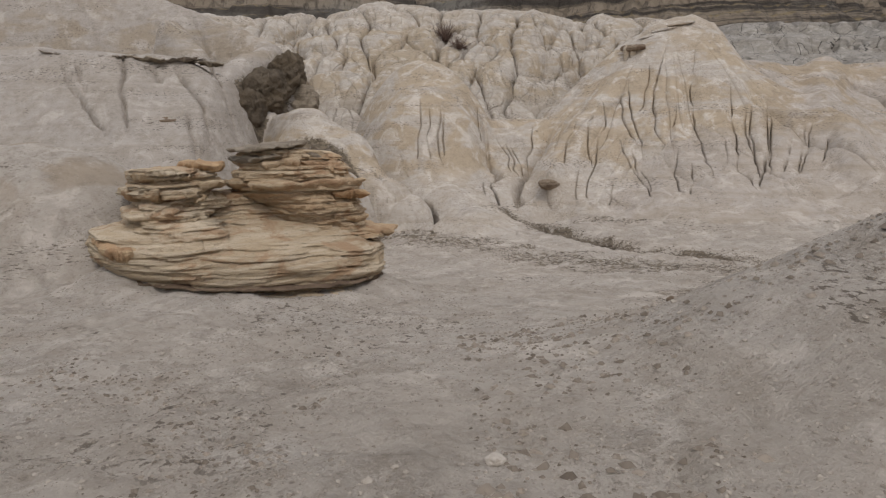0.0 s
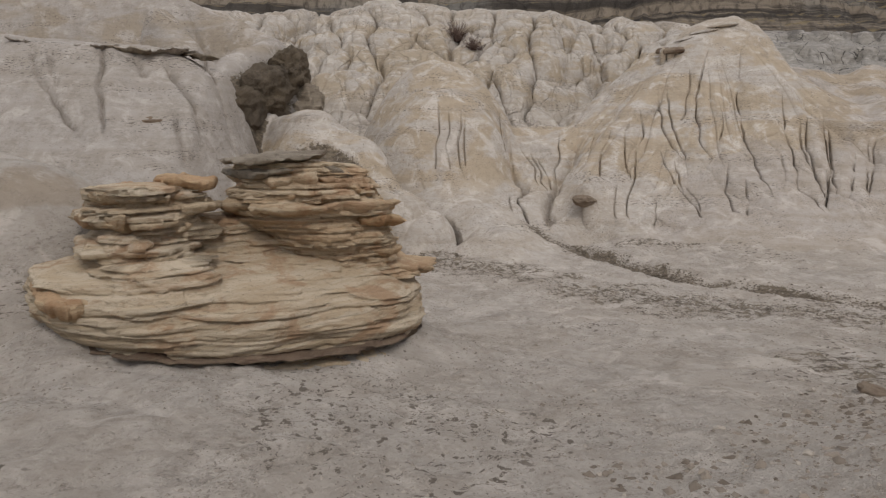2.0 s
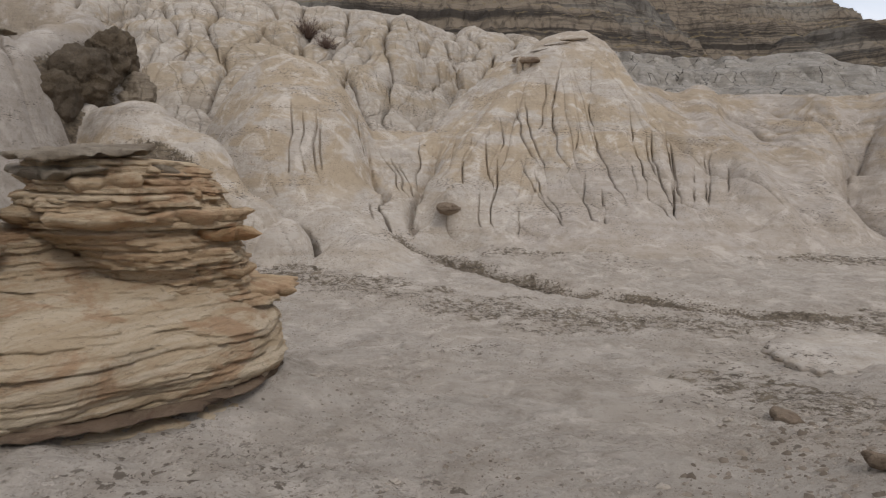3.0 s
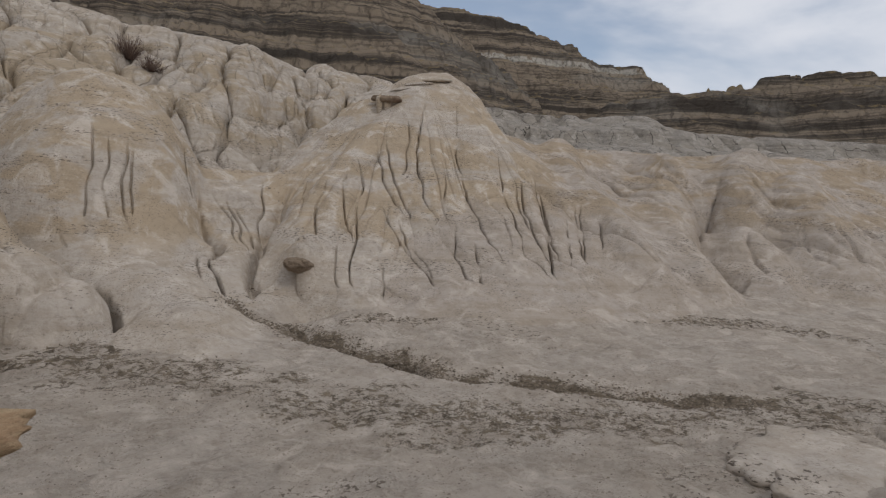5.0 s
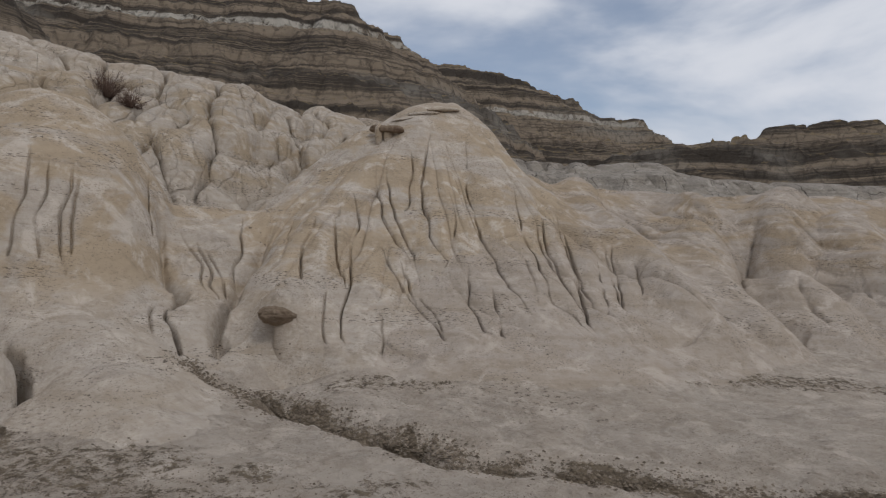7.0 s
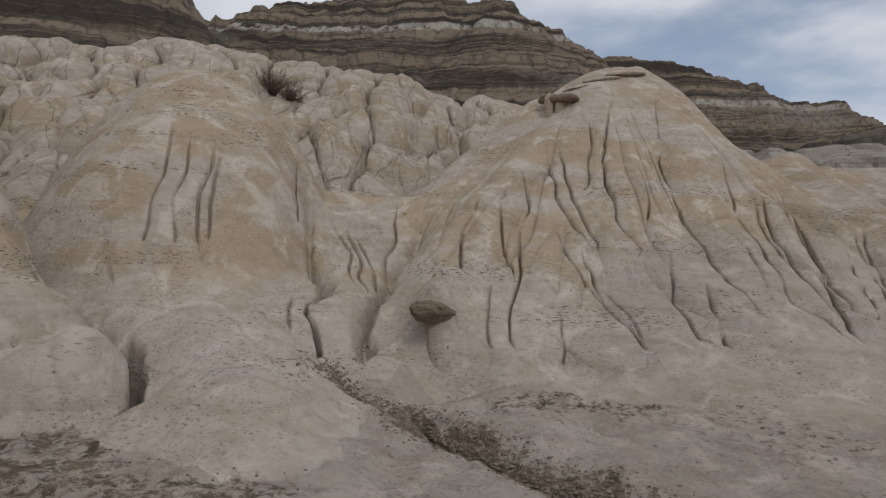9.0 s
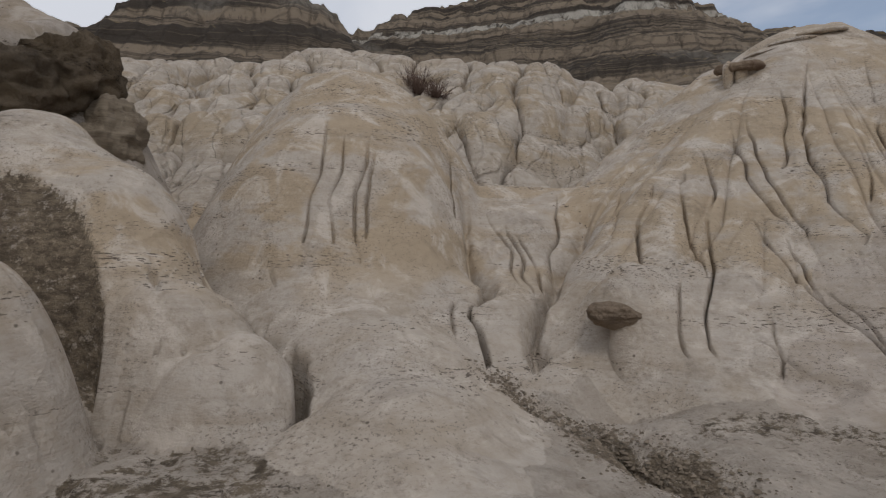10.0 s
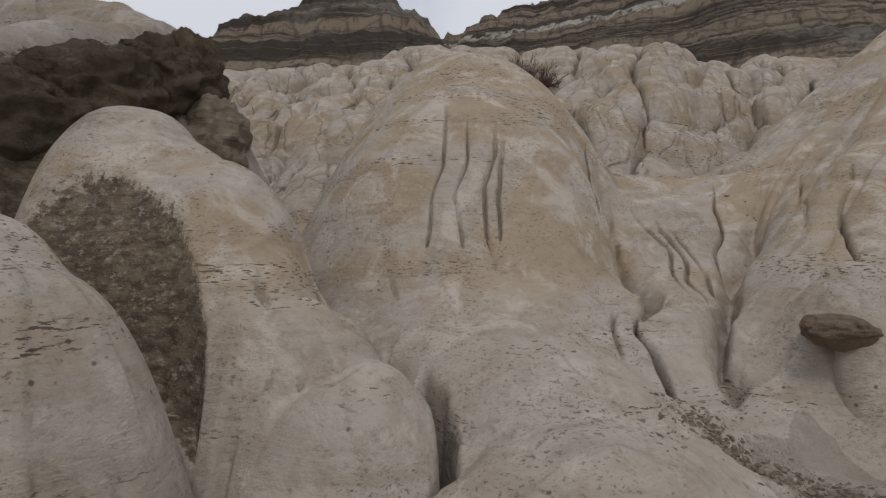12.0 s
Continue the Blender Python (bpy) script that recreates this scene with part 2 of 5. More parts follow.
def shale(name):
    """Banded mudstone: dark level beds, one white bed, dry grass where it lies flat."""
    m, n, l, b = mat(name, (0.1, 0.08, 0.06))
    geo = n.new("ShaderNodeNewGeometry")
    co = geo.outputs["Position"]
    warp = n.new("ShaderNodeVectorMath")
    warp.operation = "MULTIPLY_ADD"
    wn2 = n.new("ShaderNodeTexNoise")
    wn2.inputs["Scale"].default_value = 0.06
    l.new(co, wn2.inputs["Vector"])
    l.new(wn2.outputs["Color"], warp.inputs[0])
    warp.inputs[1].default_value = (0, 0, 2.5)
    l.new(co, warp.inputs[2])
    beds = noise_node(n, l, stretch(n, l, warp.outputs[0], (0.012, 0.012, 0.55)), 1.0, 8, 0.75)
    col = blend(n, l, ramp(n, l, beds, 0.45, 0.56), (0.052, 0.042, 0.033), (0.21, 0.165, 0.12))
    sep = n.new("ShaderNodeSeparateXYZ")
    l.new(warp.outputs[0], sep.inputs[0])
    up = ramp(n, l, sep.outputs["Z"], 25.7, 25.95)
    dn = ramp(n, l, sep.outputs["Z"], 26.8, 27.1, (1.0, 0.0))
    k = n.new("ShaderNodeMath")
    k.operation = "MULTIPLY"
    l.new(up, k.inputs[0]), l.new(dn, k.inputs[1])
    gap = ramp(n, l, noise_node(n, l, stretch(n, l, co, (0.5, 0.5, 0.1)), 1.0, 5, 0.7), 0.38, 0.5)
    k2 = n.new("ShaderNodeMath")
    k2.operation = "MULTIPLY"
    l.new(k.outputs[0], k2.inputs[0]), l.new(gap, k2.inputs[1])
    col = blend(n, l, k2.outputs[0], col, (0.36, 0.33, 0.28))
    pale = ramp(n, l, noise_node(n, l, stretch(n, l, co, (0.05, 0.05, 0.12)), 1.0, 5, 0.6), 0.52, 0.68, (0.0, 0.55))
    col = blend(n, l, pale, col, (0.25, 0.225, 0.19))
    ns = n.new("ShaderNodeSeparateXYZ")
    l.new(geo.outputs["Normal"], ns.inputs[0])
    flat = ramp(n, l, ns.outputs["Z"], 0.82, 0.95, (0.0, 0.75))
    grass = noise_node(n, l, co, 1.5, 6, 0.7)
    col = blend(n, l, flat, col, blend(n, l, grass, (0.12, 0.085, 0.04), (0.26, 0.19, 0.095)))
    run = noise_node(n, l, stretch(n, l, co, (1.6, 1.6, 0.16)), 1.0, 5, 0.7)
    col = blend(n, l, ramp(n, l, run, 0.5, 0.66, (0.0, 0.6)), col, (0.045, 0.036, 0.028))
    edge = n.new("ShaderNodeTexVoronoi")
    edge.feature = "DISTANCE_TO_EDGE"
    edge.inputs["Scale"].default_value = 0.5
    l.new(stretch(n, l, warp.outputs[0], (1.0, 0.6, 0.8)), edge.inputs["Vector"])
    joint = ramp(n, l, edge.outputs["Distance"], 0.0, 0.09, (1.0, 0.0))
    col = blend(n, l, times(n, l, joint, 0.3), col, (0.025, 0.02, 0.016))
    l.new(col, b.inputs["Base Color"])
    bump(n, l, b, [(joint, 0.4, -0.2), (beds, 0.6, 0.6), (run, 0.6, 0.5), (grass, 0.3, 0.2)])
    return m


M_FAR = shale("banded_shale")

# ---------------------------------------------------------------- terrain
# terrain begin
RNG = np.random.RandomState(7)
LATTICE = RNG.rand(256, 256)
CELLX, CELLY = RNG.rand(256, 256), RNG.rand(256, 256)


def value_noise(x, y):
    xi, yi = np.floor(x).astype(int), np.floor(y).astype(int)
    fx, fy = x - xi, y - yi
    fx, fy = fx * fx * fx * (fx * (fx * 6 - 15) + 10), fy * fy * fy * (fy * (fy * 6 - 15) + 10)
    a, b = LATTICE[xi & 255, yi & 255], LATTICE[(xi + 1) & 255, yi & 255]
    c, d = LATTICE[xi & 255, (yi + 1) & 255], LATTICE[(xi + 1) & 255, (yi + 1) & 255]
    return (a + (b - a) * fx) * (1 - fy) + (c + (d - c) * fx) * fy - 0.5


def fbm(x, y, octaves=4, gain=0.5):
    total, amp = np.zeros_like(x), 1.0
    for i in range(octaves):
        total += amp * value_noise(x * 2 ** i + 17.3 * i, y * 2 ** i + 5.1 * i)
        amp *= gain
    return total


def cells(x, y):
    """Distance to the nearest cell border, roughly, and a random value a cell."""
    xi, yi = np.floor(x).astype(int), np.floor(y).astype(int)
    f1, f2, who = np.full(x.shape, 9.0), np.full(x.shape, 9.0), np.zeros(x.shape)
    for dx in (-1, 0, 1):
        for dy in (-1, 0, 1):
            cx, cy = xi + dx, yi + dy
            d = np.hypot(cx + CELLX[cx & 255, cy & 255] - x, cy + CELLY[cx & 255, cy & 255] - y)
            near = d < f1
            f2 = np.where(near, f1, np.minimum(f2, d))
            who = np.where(near, LATTICE[cx & 255, cy & 255], who)
            f1 = np.minimum(f1, d)
    return f2 - f1, who


def smax(a, b, k):
    return 0.5 * (a + b + np.sqrt((a - b) ** 2 + k * k))


def smooth(v, lo, hi):
    t = np.clip((v - lo) / (hi - lo), 0, 1)
    return t * t * (3 - 2 * t)


def ridge(x, y, pts, slope, r, width=0.0, power=3.0, front=1.0):
    """A spur: a crest line of (x, y, z) and flanks that fall evenly from a round top, or, with a width,
    stay near level to that distance and fall ever faster beyond it."""
    best = np.full(x.shape, -99.0)
    for (ax, ay, az), (bx, by, bz) in zip(pts, pts[1:]):
        ux, uy = bx - ax, by - ay
        t = np.clip(((x - ax) * ux + (y - ay) * uy) / (ux * ux + uy * uy), 0, 1)
        dx, dy = x - ax - t * ux, y - ay - t * uy
        dy = np.where(dy < 0, dy * front, dy)
        d2 = dx * dx + dy * dy
        if width:
            q = np.sqrt(d2) / width
            fall = r * np.where(q < 2.2, q ** power, 2.2 ** power + power * 2.2 ** (power - 1) * (q - 2.2))
        else:
            fall = slope * (np.sqrt(d2 + r * r) - r)
        best = np.maximum(best, az + (bz - az) * t - fall)
    return best


GROOVES = []


def groove(layer, width, depth, *pts):
    """A rill worn into a mound, along a line of (x, y)."""
    GROOVES.append((layer, width, depth, pts))


def carve(x, y, h, layer):
    cusp = np.zeros(h.shape)
    for name, width, depth, pts in GROOVES:
        if name != layer:
            continue
        px, py = [p[0] for p in pts], [p[1] for p in pts]
        reach = 0.9 + 3 * width
        box = (x > min(px) - reach) & (x < max(px) + reach) & (y > min(py) - reach) & (y < max(py) + reach)
        if not box.any():
            continue
        bx, by = x[box], y[box]
        wob = 0.12 * fbm(bx * 1.6 + 3, by * 1.6, 3)
        best, along = np.full(bx.shape, 99.0), np.zeros(bx.shape)
        n = len(pts) - 1
        for i in range(n):
            (ax, ay), (cx, cy) = pts[i], pts[i + 1]
            ux, uy = cx - ax, cy - ay
            t = np.clip(((bx - ax) * ux + (by - ay) * uy) / (ux * ux + uy * uy + 1e-9), 0, 1)
            d = np.hypot(bx + wob - ax - t * ux, by - ay - t * uy)
            along = np.where(d < best, (i + t) / n, along)
            best = np.minimum(best, d)
        crisp = width < 0.11 and layer != "ground"
        fade = smooth(along, -0.03, 0.16) * smooth(1 - along, -0.03, 0.36 if crisp else 0.22)
        if crisp:
            wide = layer == "left_ridge" or (layer == "right_ridge" and min(px) > 9.5)
            reach_out = 0.33
            tight = (0.032 if wide else 0.0145) * (1 + 0.8 * value_noise(bx * 1.7, by * 1.7 + 8)) * (0.5 + 0.5 * fade)
            h[box] -= (0.05 + (1.0 if wide else 0.8) * depth) * fade * np.exp(-(best / tight) ** 2)
            cusp[box] = np.maximum(cusp[box], min(1.0, depth / 0.16) * fade * np.exp(-best / reach_out))
            continue
        thin = width * (0.32 + 0.35 * value_noise(bx * 1.7, by * 1.7 + 8)) * (0.55 + 0.45 * fade)
        cut = (1.9 if width < 0.3 else 1.1) * np.exp(-(best / thin) ** 2) + 0.5 * np.exp(-(best / (0.06 + 1.6 * width)) ** 2) * min(1.0, 0.25 / depth)
        h[box] -= depth * fade * cut
    return h - 0.16 * cusp


# grooves begin
groove("fluted_hill", 0.06, 0.22, (7.01, 20.14), (6.41, 19.23), (6.06, 18.35), (5.94, 17.83), (6.08, 17.23), (5.86, 17.04), (5.63, 16.64))
groove("fluted_hill", 0.05, 0.16, (6.68, 18.46), (6.47, 17.74), (6.16, 17.29), (5.88, 17.07))
groove("fluted_hill", 0.05, 0.16, (6.43, 19.85), (5.94, 18.77), (5.55, 18.26))
groove("fluted_hill", 0.06, 0.18, (5.7, 19.49), (5.54, 18.86), (5.55, 18.08), (5.58, 17.64), (5.46, 17.36))
groove("fluted_hill", 0.06, 0.16, (5.52, 19.66), (5.23, 18.5), (5.35, 17.94), (5.48, 17.49))
groove("fluted_hill", 0.06, 0.22, (4.77, 18.97), (4.77, 18.4), (4.43, 17.81), (4.18, 17.14), (3.83, 16.51), (3.7, 16.14), (3.56, 15.62))
groove("fluted_hill", 0.05, 0.16, (4.46, 18.78), (4.08, 17.72), (4.04, 17.21), (4, 16.91))
groove("fluted_hill", 0.05, 0.14, (3.96, 18.5), (3.51, 17.95), (3.4, 17.44), (3.03, 16.54))
groove("fluted_hill", 0.05, 0.1, (3.77, 19.42), (3.21, 18.04), (2.92, 17.66))
groove("fluted_hill", 0.06, 0.2, (4.96, 17.93), (4.95, 17.33), (5.16, 16.85), (5.14, 16.35), (5.21, 15.89), (5.2, 15.53), (4.86, 15.02))
groove("fluted_hill", 0.05, 0.12, (5.27, 16.77), (5.31, 16.23), (5.23, 15.64))
groove("fluted_hill", 0.06, 0.2, (7.85, 20.01), (7.27, 18.82), (7.03, 18.04), (6.95, 17.42), (6.93, 16.97), (6.72, 16.24), (6.73, 15.8), (6.52, 15.01))
groove("fluted_hill", 0.05, 0.13, (6.3, 16.86), (6.01, 16.31), (5.84, 15.55), (5.96, 15.17))
groove("fluted_hill", 0.05, 0.13, (6.4, 16.23), (6.1, 15.46), (5.97, 15.04))
groove("fluted_hill", 0.07, 0.22, (8.34, 18.6), (8.16, 17.85), (7.97, 17.27), (7.36, 15.84), (7.5, 15.37), (7.48, 14.71))
groove("fluted_hill", 0.05, 0.15, (8.53, 18.03), (8.14, 16.91), (8.08, 16.34), (7.8, 15.62))
groove("fluted_hill", 0.06, 0.18, (9.23, 18.18), (8.8, 17.18), (8.47, 16.47), (7.69, 15.22), (7.5, 14.65))
groove("fluted_hill", 0.05, 0.15, (8.52, 16.62), (7.95, 15.67), (7.52, 14.94))
groove("fluted_hill", 0.05, 0.15, (9.31, 16.93), (8.44, 15.62), (7.86, 14.86))
groove("fluted_hill", 0.05, 0.12, (10.12, 17.46), (9.12, 15.95), (8.3, 15.04))
groove("fluted_hill", 0.05, 0.12, (5.2, 17.55), (5.23, 16.87), (5.16, 16.58))
groove("fluted_hill", 0.05, 0.1, (7.52, 17.07), (7.2, 16.09), (6.91, 15.56))
groove("fluted_hill", 0.05, 0.09, (3.66, 16.82), (3.47, 16.29), (3.42, 15.95))
groove("fluted_hill", 0.05, 0.09, (4.46, 16.35), (4.26, 15.77), (4.04, 15.47))
groove("fluted_hill", 0.1, 0.22, (3.42, 19.78), (2.93, 18.59), (2.35, 17.58), (2.15, 17.25))
groove("fluted_hill", 0.05, 0.1, (6.2, 18.38), (6.92, 18.23), (8.15, 18.35))
groove("fluted_hill", 0.05, 0.1, (6.93, 17.39), (7.5, 17.54), (8.13, 17.69))
groove("fluted_hill", 0.05, 0.12, (6.46, 15.73), (6.87, 15.83), (7.32, 15.9))
groove("fluted_hill", 0.05, 0.1, (6.6, 15.8), (7.13, 15.67))
groove("saddle_slope", 0.06, 0.14, (1.94, 19.2), (2.15, 18.41), (2.11, 17.51))
groove("saddle_slope", 0.06, 0.14, (2.07, 19.03), (2.35, 18.25), (2.32, 17.52))
groove("saddle_slope", 0.07, 0.16, (2.86, 20.05), (2.8, 19.29), (2.54, 18.71), (2.66, 17.76))
groove("saddle_slope", 0.05, 0.1, (1.65, 19.66), (1.99, 18.57), (1.96, 17.63))
groove("grooved_mound", 0.05, 0.24, (-0.56, 18.23), (-0.53, 17.68), (-0.59, 17.43), (-0.58, 17.18), (-0.45, 16.97))
groove("grooved_mound", 0.05, 0.22, (-0.27, 18.05), (-0.27, 17.71), (-0.33, 17.44), (-0.25, 17.17), (-0.16, 17.1))
groove("grooved_mound", 0.055, 0.26, (0.12, 18.27), (0.05, 17.85), (-0.07, 17.56), (-0.03, 17.28), (0.09, 17.09), (0.33, 16.61))
groove("grooved_mound", 0.045, 0.2, (0.23, 18.23), (0.11, 17.79), (0.06, 17.52), (0.12, 17.27), (0.19, 17.14))
groove("grooved_mound", 0.05, 0.07, (-1.24, 17.17), (-0.98, 17.06), (-0.85, 16.8))
groove("grooved_mound", 0.05, 0.3, (1.13, 19.73), (1.2, 18.38), (1.39, 18.05), (1.47, 17.39))
groove("grooved_mound", 0.09, 0.9, (1.46, 17.43), (1.39, 16.72), (1.43, 16.18), (1.5, 15.62))
groove("grooved_mound", 0.06, 0.09, (-0.37, 16.56), (0.48, 16.79))
groove("grooved_mound", 0.06, 0.3, (-1.72, 16.23), (-1.52, 16.22), (-0.93, 15.47), (-0.67, 15.61), (-0.48, 15.84))
groove("right_ridge", 0.09, 0.25, (13.69, 21.74), (14.22, 20.82), (14.11, 19.46))
groove("right_ridge", 0.09, 0.2, (17.79, 19.41), (16.72, 18.83), (15.32, 18.1), (14.3, 16.91), (14.15, 15.76), (13.29, 14.8))
groove("right_ridge", 0.5, 0.18, (13.69, 21.74), (14.22, 20.82), (14.11, 19.46))
groove("right_ridge", 0.6, 0.2, (17.79, 19.41), (16.72, 18.83), (15.32, 18.1), (14.3, 16.91), (14.15, 15.76), (13.29, 14.8))
groove("right_ridge", 0.08, 0.2, (17.25, 17.19), (16.86, 17.05), (16.09, 15.68))
groove("right_ridge", 0.08, 0.18, (18.04, 18.76), (18.01, 17.36), (17.91, 15.93))
groove("right_ridge", 0.08, 0.18, (17.95, 15.63), (17.7, 14.87), (17.63, 14.47))
groove("right_ridge", 0.08, 0.13, (8.1, 14.61), (9.09, 14.44), (10.37, 14.67))
groove("right_ridge", 0.06, 0.1, (9.59, 16.36), (10.75, 16.3))
groove("right_ridge", 0.07, 0.18, (14.84, 20.68), (14.95, 19.8))
groove("grooved_mound", 0.11, 1.9, (-0.45, 15.81), (-0.26, 15.29), (-0.2, 15.07), (-0.17, 14.85), (-0.16, 14.51))
groove("arched_mound", 0.06, 0.07, (-1.83, 15.79), (-1.64, 15.44), (-1.36, 15.04), (-1.21, 14.93))
groove("left_ridge", 0.07, 0.2, (-8.85, 15.29), (-8.16, 14.47), (-7.63, 13.93), (-7.01, 13.38), (-6.52, 12.89))
groove("left_ridge", 0.06, 0.15, (-8.43, 15.28), (-8.06, 14.73), (-7.69, 14.11))
groove("left_ridge", 0.07, 0.22, (-7.54, 15.56), (-7.12, 14.7), (-6.69, 13.69), (-6.24, 12.99))
groove("left_ridge", 0.06, 0.14, (-6.78, 15.4), (-6.28, 14.8))
groove("left_ridge", 0.06, 0.18, (-6.24, 15.39), (-5.72, 14.84), (-5.25, 14.37), (-5.09, 14.06), (-5.07, 13.43))
groove("left_ridge", 0.06, 0.14, (-5.55, 14.17), (-5.33, 13.67), (-5.03, 13.05))
groove("left_ridge", 0.07, 0.2, (-6.68, 19.08), (-5.54, 15.93), (-5.06, 15.39), (-4.78, 15.07), (-4.35, 14.86))
groove("left_ridge", 0.07, 0.2, (-7.66, 20.37), (-7.01, 19.71), (-6.16, 19.1), (-5.42, 18.44))
groove("left_ridge", 0.06, 0.15, (-6.33, 19.57), (-5.87, 19.05))
groove("ground", 0.16, 0.14, (1.5, 15.58), (2.15, 15.39), (2.69, 14.35), (3.05, 13.66), (3.42, 13.11), (3.76, 12.59))
groove("ground", 0.14, 0.1, (2.25, 15.05), (3.02, 13.7), (3.72, 12.38), (4.7, 11.37), (5.53, 10.43), (6.39, 9.66))
groove("ground", 0.7, 0.1, (1.5, 15.58), (2.15, 15.39), (2.69, 14.35), (3.05, 13.66), (3.42, 13.11))
groove("ground", 0.7, 0.1, (3.02, 13.7), (3.72, 12.38), (4.7, 11.37), (5.53, 10.43), (6.39, 9.66))
groove("ground", 0.12, 0.12, (6.82, 8.67), (6.37, 8.07), (5.83, 7.46), (5.03, 6.72))
groove("fluted_hill", 0.3, 0.3, (3.46, 19.68), (2.8, 18.62), (2.23, 17.49), (2.02, 16.77), (1.88, 16.06))
groove("grooved_mound", 0.35, 0.6, (-2.9, 18.2), (-2.2, 17.4), (-1.5, 16.6), (-0.9, 15.95), (-0.5, 15.6))
groove("grooved_mound", 0.3, 0.3, (1.35, 19.6), (1.38, 18.6), (1.5, 17.6), (1.48, 16.9))
groove("arched_mound", 0.05, 0.2, (-1.63, 14.88), (-1.37, 14.89), (-1.16, 14.94), (-0.86, 14.96), (-0.69, 15.01))
groove("arched_mound", 0.05, 0.14, (-1.57, 14.71), (-1.4, 14.71))
groove("arched_mound", 0.05, 0.1, (-1.78, 15.66), (-1.64, 15.5), (-1.37, 15.13))
groove("bulging_mound", 0.05, 0.2, (-1.77, 13.41), (-1.7, 13.48), (-1.66, 13.57), (-1.59, 13.7), (-1.54, 13.86))
groove("grooved_mound", 0.05, 0.12, (-0.37, 16.6), (0.03, 16.71), (0.51, 16.82))
groove("grooved_mound", 0.05, 0.1, (0.62, 15.68), (1.01, 15.9), (1.21, 15.86))
groove("right_ridge", 0.06, 0.16, (9.28, 18), (8.55, 16.55), (7.96, 15.3))
groove("right_ridge", 0.06, 0.16, (9.84, 17.27), (8.93, 15.83), (8.39, 14.92))
groove("right_ridge", 0.06, 0.14, (10.33, 16.94), (9.45, 15.71), (8.66, 14.89))
groove("right_ridge", 0.06, 0.18, (8.9, 18.59), (8.34, 17.19), (7.89, 15.8), (7.66, 15.09))
groove("right_ridge", 0.06, 0.14, (15.72, 16.81), (15.08, 15.9), (14.7, 15.08))
groove("right_ridge", 0.06, 0.12, (17.51, 16.33), (16.9, 15.45), (16.49, 14.35))
# grooves end


def ground_height(x, y):
    h = np.interp(y, [-30, 0, 2, 3.5, 5, 6.2, 8, 10, 12, 14, 15.3, 16.5, 20, 60],
                  [2.0, 0.9, 0.8, 0.66, 0.45, 0.26, 0.02, -0.13, -0.13, -0.07, -0.03, 0.15, 0.5, 4.0])
    h += 0.05 * np.exp(-((x + 2.2) / 2.2) ** 2 - ((y - 7.2) / 1.7) ** 2)
    h += 0.16 * smooth(-x, 0.5, 2.5) * smooth(y, 3.5, 5.5) * smooth(12 - y, 0, 4)
    u, v = 0.81 * (x + 2.1) + 0.587 * (y - 7.3), -0.587 * (x + 2.1) + 0.81 * (y - 7.3)
    h += 0.38 * np.exp(-((u + 1.4) / 0.7) ** 2 - ((v - 0.4) / 0.6) ** 2) + 0.22 * np.exp(-((u - 1.35) / 0.55) ** 2 - ((v - 0.1) / 0.7) ** 2)
    h += 0.05 * np.exp(-((u - 1.0) / 0.7) ** 2 - ((v + 0.45) / 0.5) ** 2)
    h += 0.1 * np.exp(-(u / 1.8) ** 4 - (v / 0.95) ** 2)
    h += 0.02 * np.clip(x - 4, 0, 30) * smooth(y, 6, 11)
    h += 0.06 * fbm(x * 0.45, y * 0.45, 3) + 0.05 * fbm(x * 2.3, y * 2.3, 4) + 0.035 * fbm(x * 7, y * 7, 4)
    return h


def lumps(x, y):
    """The white slope's lumps: distance to the next crack, and a value of its own for each."""
    wx, wy = 1.0 * fbm(x * 0.35, y * 0.3, 2), 1.3 * fbm(x * 0.3 + 9, y * 0.3, 2)
    return (*cells(x * 0.66 + wx, y * 0.3 + wy), wx, wy)


def lump_of(x, y):
    return lumps(x, y)[1]


SPURS = [(0.55, 0.4, ((13.33, 22.34), (11.15, 18.15), (10.08, 15.97), (9.79, 14.35))),
         (0.7, 0.5, ((16.39, 20.51), (14.91, 18.98), (13.12, 16.94), (11.74, 14.55))),
         (0.8, 0.6, ((19.38, 19.77), (17.15, 18.26), (15.92, 16.91), (14.7, 14.49))),
         (0.8, 0.5, ((19.48, 17.62), (17.81, 15.86), (16.94, 14.3)))]


def spurs(x, y):
    """Rounded spurs that stand out from the long ridge."""
    out = np.zeros(x.shape)
    wob = 0.5 * fbm(x * 0.5, y * 0.5, 2)
    for width, high, pts in SPURS:
        best = np.full(x.shape, 99.0)
        for (ax, ay), (bx, by) in zip(pts, pts[1:]):
            ux, uy = bx - ax, by - ay
            t = np.clip(((x - ax) * ux + (y - ay) * uy) / (ux * ux + uy * uy), 0, 1)
            best = np.minimum(best, np.hypot(x + wob - ax - t * ux, y - ay - t * uy))
        out = np.maximum(out, high * np.exp(-(best / width) ** 2.4))
    return out


